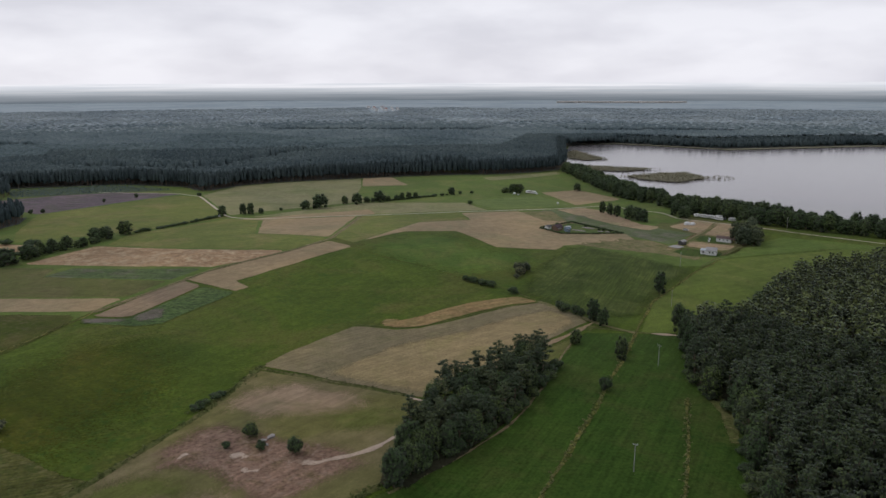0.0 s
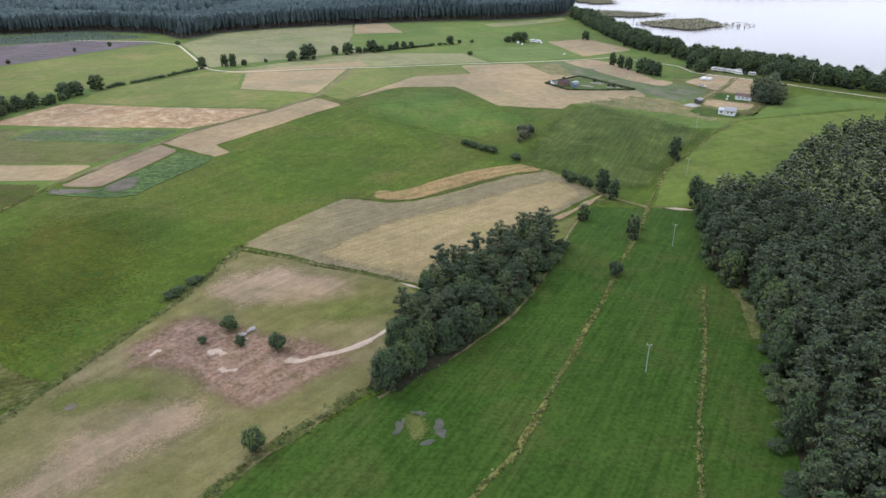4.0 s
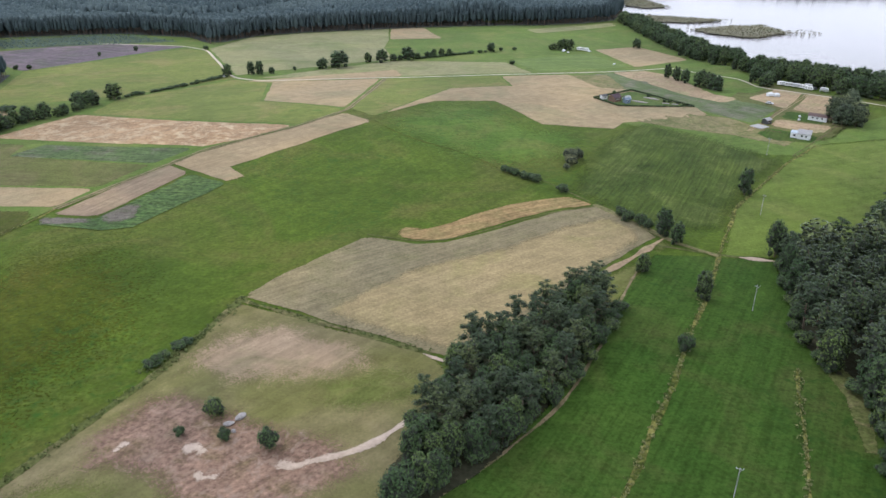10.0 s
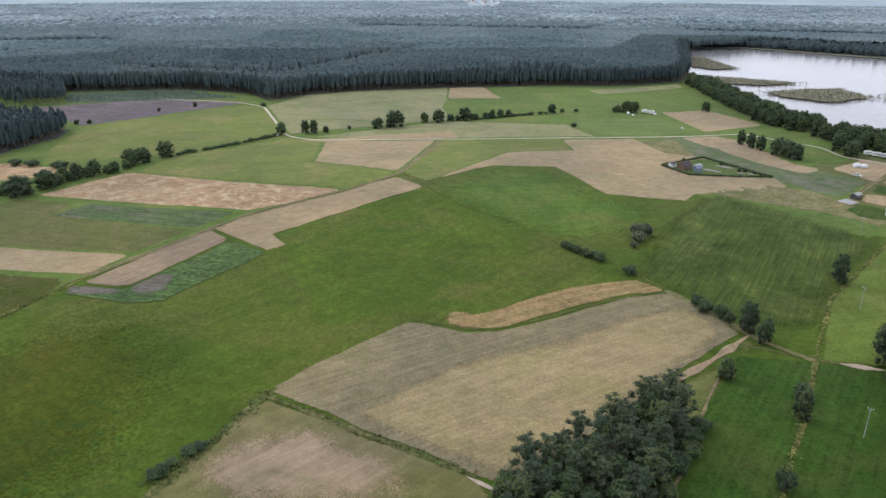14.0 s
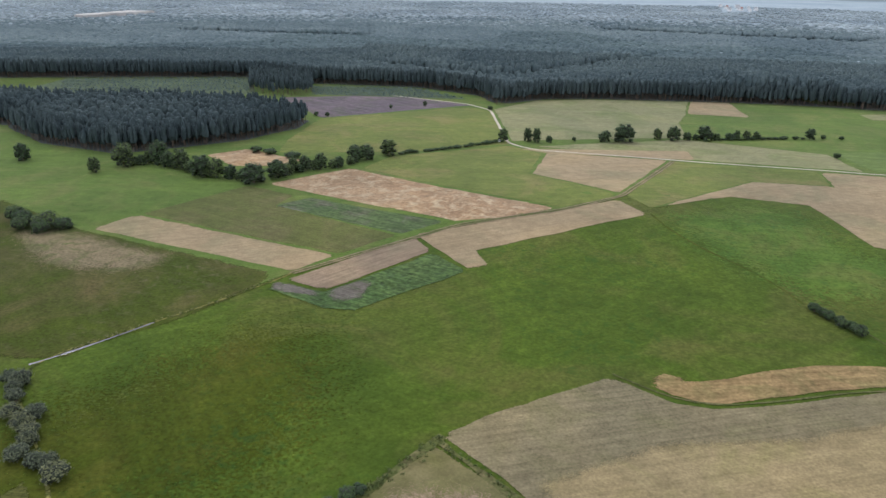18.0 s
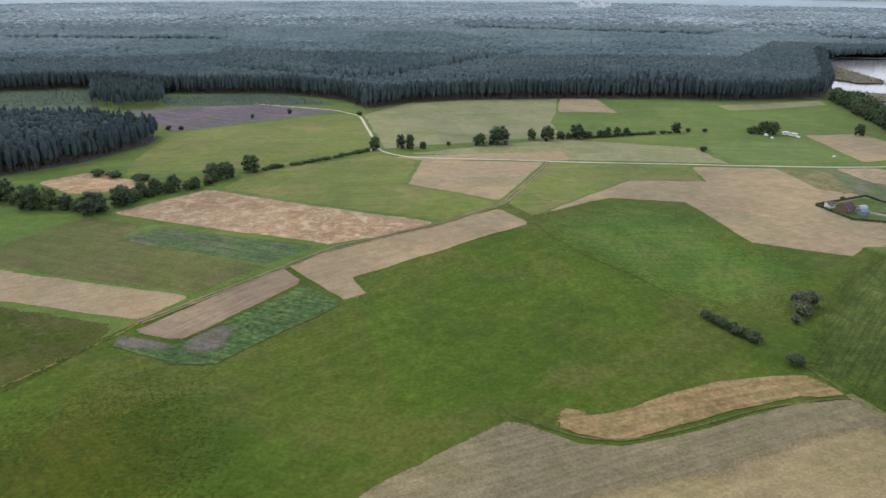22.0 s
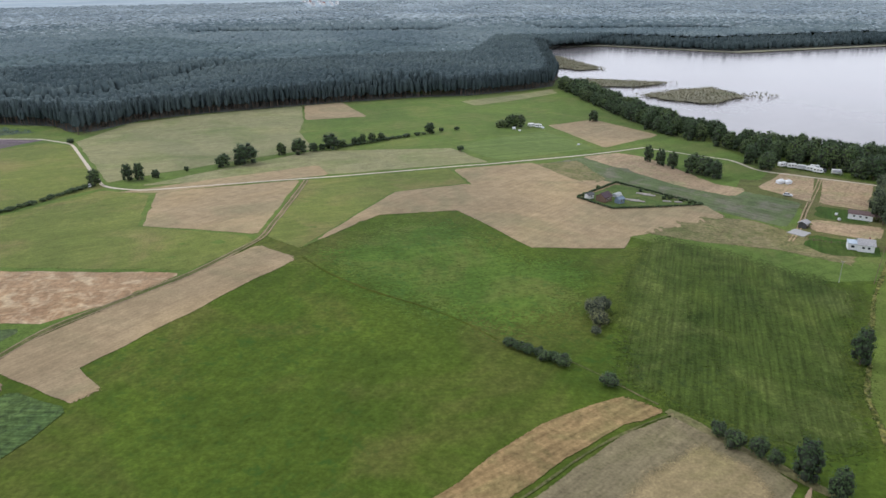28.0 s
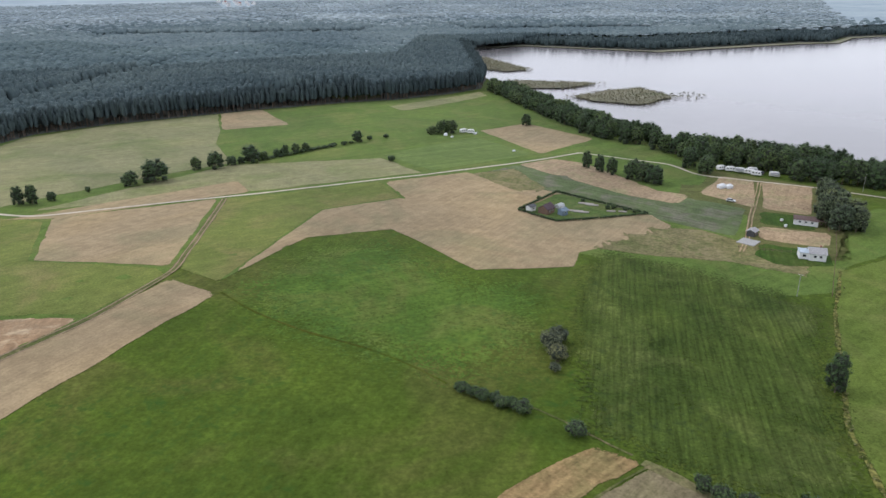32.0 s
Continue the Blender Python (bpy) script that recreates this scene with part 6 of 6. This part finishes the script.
def fence(line, label, step=3.0, h=1.2):
    root = new("fence")
    root.location = (line[0][0], line[0][1], float(land(*line[0])))
    o = root.location
    spots = []
    for (x0, y0), (x1, y1) in zip(line, line[1:]):
        k = max(1, int(math.hypot(x1 - x0, y1 - y0) / step))
        spots += [(x0 + (x1 - x0) * i / k, y0 + (y1 - y0) * i / k) for i in range(k)]
    spots.append(line[-1])
    tops = []
    for x, y in spots:
        z = float(land(x, y))
        box_part("post", (x - o.x, y - o.y, z - o.z + h / 2), (0.12, 0.12, h + 0.3), M_WOODWALL, root)
        tops.append(Vector((x - o.x, y - o.y, z - o.z + h)))
    for a, b in zip(tops, tops[1:]):
        for dz in (-0.1, -0.6):
            tube_part("rail", a + Vector((0, 0, dz)), b + Vector((0, 0, dz)), 0.045, M_WOODWALL, root, 4)
    return tagged(root, label, "fence")


fence([(142, 446), (150, 441), (173, 429.5), (190, 452)], "dark post-and-rail fence round the house plot")
fence([(156, 461), (176, 490)], "dark post-and-rail fence beside the camp track")
fence([(173, 430), (160, 414), (147, 398)], "dark post-and-rail fence along the meadow ditch")
fence([(189, 455), (204, 478), (198, 484)], "dark post-and-rail fence beside the cabin")


# ---- vehicles ----
def wheel(root, x, y, r, w=0.2):
    m = pose(x, y, r, 90, 0, 0)
    bm = bmesh.new()
    bmesh.ops.create_cone(bm, cap_ends=True, segments=14, radius1=r, radius2=r, depth=w, matrix=m)
    wh = part("wheel", bm, M_TYRE, root)
    bm = bmesh.new()
    bmesh.ops.create_cone(bm, cap_ends=True, segments=10, radius1=r * 0.55, radius2=r * 0.55, depth=w + 0.03, matrix=m)
    part("rim", bm, M_STEEL, wh)


def caravan(x, y, turn, length=5.2, awning=False, label="white touring caravan on the camping plot"):
    root = new("caravan")
    bm = bmesh.new()
    prof = [(-0.5, 0.45), (0.5, 0.45), (0.5, 1.3), (0.44, 2.2), (0.3, 2.55), (-0.38, 2.55), (-0.5, 1.9)]
    a = [bm.verts.new((px * length, -1.1, pz)) for px, pz in prof]
    b = [bm.verts.new((px * length, 1.1, pz)) for px, pz in prof]
    bm.faces.new(a)
    bm.faces.new(b[::-1])
    for i in range(len(prof)):
        bm.faces.new((a[i], b[i], b[(i + 1) % len(prof)], a[(i + 1) % len(prof)]))
    bmesh.ops.recalc_face_normals(bm, faces=bm.faces)
    bmesh.ops.bevel(bm, geom=bm.edges[:], offset=0.1, segments=2, affect="EDGES")
    part("body", bm, M_CREAM, root)
    for s in (-1, 1):
        for px in (-0.28, 0.02, 0.3):
            box_part("window", (px * length, s * 1.11, 1.7), (0.9, 0.05, 0.55), M_DARKGLASS, root, 0.02)
        wheel(root, 0, s * 0.98, 0.33)
    box_part("front_window", (0.475 * length, 0, 1.75), (0.1, 1.5, 0.5), M_DARKGLASS, root)
    box_part("roof_vent", (0, 0, 2.6), (0.5, 0.5, 0.12), M_FRAME, root, 0.03)
    tube_part("drawbar", (0.5 * length, 0, 0.55), (0.5 * length + 1.1, 0, 0.5), 0.05, M_STEEL, root)
    tube_part("jockey_wheel", (0.5 * length + 0.8, 0, 0.55), (0.5 * length + 0.8, 0, 0.0), 0.05, M_STEEL, root)
    if awning:
        bm = bmesh.new()
        v = [bm.verts.new(c) for c in ((-2.0, -1.1, 2.4), (2.0, -1.1, 2.4), (2.0, -3.6, 1.9), (-2.0, -3.6, 1.9))]
        bm.faces.new(v)
        bmesh.ops.solidify(bm, geom=bm.faces[:], thickness=0.06)
        aw = part("awning", bm, M_CANVAS, root)
        for px in (-1.95, 1.95):
            tube_part("awning_pole", (px, -3.55, 1.9), (px, -3.55, 0), 0.04, M_STEEL, aw, 6)
    root.matrix_basis = pose(x, y, float(land(x, y)) + 0.2, 0, 0, turn)
    return tagged(root, label, "caravan", "caravans")


for x, y, turn, aw in ((202.5, 552.5, -20, False), (206, 549, -35, True), (209.5, 545.5, -38, False), (213, 548, -30, True), (211, 541.5, -38, False), (219, 537.5, -30, True), (199, 556, 10, False)):
    caravan(x, y, turn, 5.2, aw, "white touring caravan with grey awning under the lake trees" if aw else "white touring caravan under the lake trees")
for x, y, turn in ((81, 678, 10), (85.5, 675.5, -15)):
    caravan(x, y, turn, 5.0, False, "white caravan beside the dark tree clump")


def car(x, y, turn, paint, label):
    root = new("car")
    for nm, prof, wd, m in (("body", [(-2.1, 0.35), (2.1, 0.35), (2.12, 0.75), (1.0, 0.95), (-2.05, 1.0)], 0.86, paint), ("cabin", [(-1.9, 0.95), (1.0, 0.93), (0.35, 1.45), (-1.4, 1.48)], 0.74, M_DARKGLASS)):
        bm = bmesh.new()
        a = [bm.verts.new((px, -wd, pz)) for px, pz in prof]
        b = [bm.verts.new((px, wd, pz)) for px, pz in prof]
        bm.faces.new(a)
        bm.faces.new(b[::-1])
        for i in range(len(prof)):
            bm.faces.new((a[i], b[i], b[(i + 1) % len(prof)], a[(i + 1) % len(prof)]))
        bmesh.ops.recalc_face_normals(bm, faces=bm.faces)
        bmesh.ops.bevel(bm, geom=bm.edges[:], offset=0.07, segments=2, affect="EDGES")
        part(nm, bm, m, root)
    box_part("roof", (-0.55, 0, 1.47), (1.75, 1.3, 0.06), paint, root, 0.02)
    for px in (-1.3, 1.3):
        for s in (-1, 1):
            wheel(root, px, s * 0.8, 0.32)
    for s in (-1, 1):
        box_part("headlight", (2.08, s * 0.6, 0.65), (0.08, 0.3, 0.15), M_FRAME, root, 0.02)
        box_part("tail_light", (-2.08, s * 0.65, 0.75), (0.06, 0.2, 0.2), M_ROOFRED, root, 0.02)
    root.matrix_basis = pose(x, y, float(land(x, y)) + 0.22, 0, 0, turn)
    return tagged(root, label, "car")


car(172.5, 502, -38, M_CARPAINT, "silver-white car parked on the mown camping plot")
car(157.5, 462, 40, M_DARKPAINT, "dark grey car parked beside the shed")
car(216, 543.5, 55, M_DARKPAINT, "dark grey car parked among the caravans")
car(-171.5, 546, 100, M_CARPAINT, "silver-white car on the gravel road")


def tent(x, y, turn, lx, ly, h, label, material=None):
    root = new("tent")
    bm = bmesh.new()
    hx, hy = lx / 2, ly / 2
    ring0 = [bm.verts.new(c) for c in ((-hx, -hy, 0), (hx, -hy, 0), (hx, hy, 0), (-hx, hy, 0))]
    ring1 = [bm.verts.new(c) for c in ((-hx, -hy, h * 0.62), (hx, -hy, h * 0.62), (hx, hy, h * 0.62), (-hx, hy, h * 0.62))]
    top = [bm.verts.new((-hx * 0.55, 0, h)), bm.verts.new((hx * 0.55, 0, h))]
    for i in range(4):
        bm.faces.new((ring0[i], ring0[(i + 1) % 4], ring1[(i + 1) % 4], ring1[i]))
    for f in ((ring1[0], ring1[1], top[1], top[0]), (ring1[2], ring1[3], top[0], top[1]), (ring1[1], ring1[2], top[1]), (ring1[3], ring1[0], top[0])):
        bm.faces.new(f)
    bmesh.ops.recalc_face_normals(bm, faces=bm.faces)
    part("canvas", bm, material or M_FILM, root)
    box_part("door_flap", (hx + 0.02, 0, h * 0.28), (0.05, ly * 0.35, h * 0.52), M_CANVAS, root)
    for s in (-1, 1):
        tube_part("guy_line", (s * hx, -hy, h * 0.6), (s * (hx + 1.0), -hy - 0.8, 0), 0.02, M_STEEL, root, 4)
        tube_part("pole", (s * hx * 0.55, 0, 0), (s * hx * 0.55, 0, h), 0.04, M_STEEL, root, 6)
    root.matrix_basis = pose(x, y, float(land(x, y)) + 0.24, 0, 0, turn)
    return tagged(root, label, "tent")


tent(180.5, 524, 15, 3.6, 2.8, 2.3, "large white frame tent on the camping plot")
tent(184, 523, 15, 3.2, 2.6, 2.1, "white frame tent beside the larger one")
tent(67, 669, 0, 2.2, 2.0, 1.7, "white tent beside the dark tree clump")
tent(70, 663, 20, 1.5, 1.2, 1.0, "small white tent on the green plot")
tent(88, 673, 40, 1.8, 1.5, 1.3, "small white tent beside the caravans")
tent(100, 621, 10, 1.6, 1.1, 0.9, "small white tent on the pale meadow")


def water_tank(x, y, label):
    root = new("water_tank")
    box_part("tank", (0, 0, 0.75), (1.0, 1.0, 1.0), M_FILM, root, 0.1)
    box_part("pallet", (0, 0, 0.12), (1.2, 1.0, 0.16), M_WOODWALL, root)
    tube_part("lid", (0, 0, 1.24), (0, 0, 1.34), 0.2, M_DARKPAINT, root, 10)
    root.matrix_basis = pose(x, y, float(land(x, y)) + 0.24, 0, 0, 20)
    return tagged(root, label, "water tank")


water_tank(175, 464, "white cube water tank on a pallet")
water_tank(178, 471, "white cube water tank on a pallet beside the cabin")


def utility_pole(x, y, turn, h=8.0):
    root = new("utility_pole")
    tube_part("shaft", (0, 0, -0.4), (0, 0, h), 0.11, M_CONCRETE, root, 8, 0.07)
    arm = box_part("crossarm", (0, 0, h - 0.25), (1.3, 0.08, 0.08), M_STEEL, root)
    for px in (-0.58, 0, 0.58):
        tube_part("insulator", (px, 0, h - 0.2), (px, 0, h + 0.08), 0.05, M_WHITE, arm, 8)
    tube_part("brace", (0.5, 0, h - 0.3), (0, 0, h - 0.9), 0.03, M_STEEL, root, 4)
    root.matrix_basis = pose(x, y, float(land(x, y)) + 0.1, 0, 0, turn)
    return tagged(root, "pale concrete utility pole with a steel crossarm", "utility pole", "utility poles")


for x, y in ((50, 172), (78, 246), (107, 324), (136, 401)):
    utility_pole(x, y, -20)
utility_pole(245, 504, 30, 9.0)

# boulders on the heath
for x, y, sx, sy, turn in ((-50, 191.5, 1.5, 0.8, 60), (-51.8, 189, 1.2, 0.7, 20), (-50.0, 186.6, 0.5, 0.4, 0)):
    bm = bmesh.new()
    bmesh.ops.create_icosphere(bm, subdivisions=3, radius=1.0)
    for v in bm.verts:
        n1 = noise.noise(v.co * 1.3 + Vector((x, y, 0))) * 0.22
        v.co = Vector((v.co.x * sx, v.co.y * sy, v.co.z * 0.55)) * (1 + n1)
    b = part("boulder", bm, M_STONE)
    b.matrix_basis = pose(x, y, float(land(x, y)) + 0.4, 0, 0, turn)
    tagged(b, "pale lichen-grey boulder lying on the heath", "boulder", "boulders")

# pond in the lush meadow
def ellipse(x, y, a, b, turn=0.0, k=16):
    c, s = math.cos(radians(turn)), math.sin(radians(turn))
    return [(x + a * math.cos(i * 2 * math.pi / k) * c - b * math.sin(i * 2 * math.pi / k) * s, y + a * math.cos(i * 2 * math.pi / k) * s + b * math.sin(i * 2 * math.pi / k) * c) for i in range(k)]


for px, py, a, b, turn in ((-8.4, 152, 0.8, 2.6, -20), (0.2, 151, 0.8, 3.2, 12), (-4, 156.6, 2.2, 0.6, 0), (-2, 146.4, 1.4, 0.7, 30)):
    sheet("pond", ellipse(px, py, a, b, turn), M_PONDWATER, 0.24, "dark open water of an overgrown meadow pond", "pond", step=0.4, wobble=1.3, grid=2, rate=0.6)
sheet("marsh_islet", ellipse(-4.2, 151, 4.6, 6.0), M_FALLOWGREEN, 0.2, "mossy sedge growing over the pond", "islet", step=1.0, wobble=2.6, grid=2, soft=3.2, rate=0.25)


# ---- reeds, tufts and margins ----
def tufts(name, spots, h, w, leaves, size, material, label, rng, lift=0.2):
    lobes = [((x, y, float(land(x, y)) + lift + h * 0.4), (w * rng.uniform(0.6, 1.4), w * rng.uniform(0.6, 1.4), h * rng.uniform(0.5, 0.9))) for x, y in spots]
    v, f, _ = foliage(rng, lobes, len(lobes) * leaves, size, 0)
    return tagged(new(name, quads_mesh(name, v, f, [material])), label, "grass", kind="stuff")


DITCHES = [[(-1, 119), (8, 134), (15, 141), (24, 160), (36, 185), (51, 217), (65, 249), (79, 281)], [(42, 105), (57, 153), (70, 189), (79, 217)]]
spots = [p for line in DITCHES for p in along(line, 0.9, 0.35, rng) + along(line, 1.4, 0.7, rng)]
tufts("ditch_reeds", spots, 0.5, 0.4, 9, 0.2, M_TUSSOCK, "pale reeds and dry tufts along the meadow ditches", rng)
spots = along([(79, 281), (100, 331), (139, 386), (165, 417)], 1.2, 0.5, rng) + along([(-157, 309), (-165, 273), (-177, 240), (-178, 230)], 1.2, 0.4, rng)
tufts("ditch_reeds", spots, 0.5, 0.4, 8, 0.22, M_TUSSOCK, "pale reeds along the field ditches", rng)
spots = along([(-58, 105), (-51, 118), (-37, 143), (-17, 165)], 0.3, 1.0, rng) + along([(-66, 246), (-75, 207), (-98, 150)], 0.7, 0.9, rng) + along([(-67, 244), (-10, 219)], 0.9, 0.7, rng) + along([(-79, 207), (-70, 226)], 0.25, 0.7, rng)
tufts("bank_weeds", spots, 0.5, 0.6, 10, 0.24, M_WEED, "rank dark weeds along the field banks", rng)
M_REEDLEAF = leaf_mat("reed_blades", (0.125, 0.122, 0.080), (0.220, 0.208, 0.140))
spots = [p for poly in REEDS for p in scatter(poly, 3.2, rng)] + [(rng.uniform(285, 318), rng.uniform(770, 800)) for _ in range(26)]
tufts("lake_reeds", spots, 1.6, 1.4, 8, 0.6, M_REEDLEAF, "brown-green reeds standing in the lake", rng, 0.5)
spots = [p for poly in CLEARINGS[9:] for p in scatter(poly, 14, rng)] + scatter([(-589, 548), (-655, 605), (-503, 702), (-444, 632)], 3.6, rng) + scatter([(-389, 645), (-419, 686), (-327, 724), (-258, 690)], 3.4, rng)
tufts("young_pines", spots, 1.9, 1.4, 7, 0.5, M_FARTOPS, "young pines in rows in the clearings", rng)

# far village
for i, (x, y) in enumerate(((-212, 2360), (-186, 2400), (-160, 2372), (-150, 2450), (-198, 2470), (-236, 2520), (-176, 2540), (-262, 2600), (-214, 2610))):
    house("village_house", x, y, 20 + 37 * (i % 4), 9 + i % 3, 8, 7.0, 10.5, M_WHITE, M_ROOFRED if i % 4 == 1 else M_ROOFGREY, "white house of a far village in the forest clearing", "house", 0, 2, False, up=11.3)
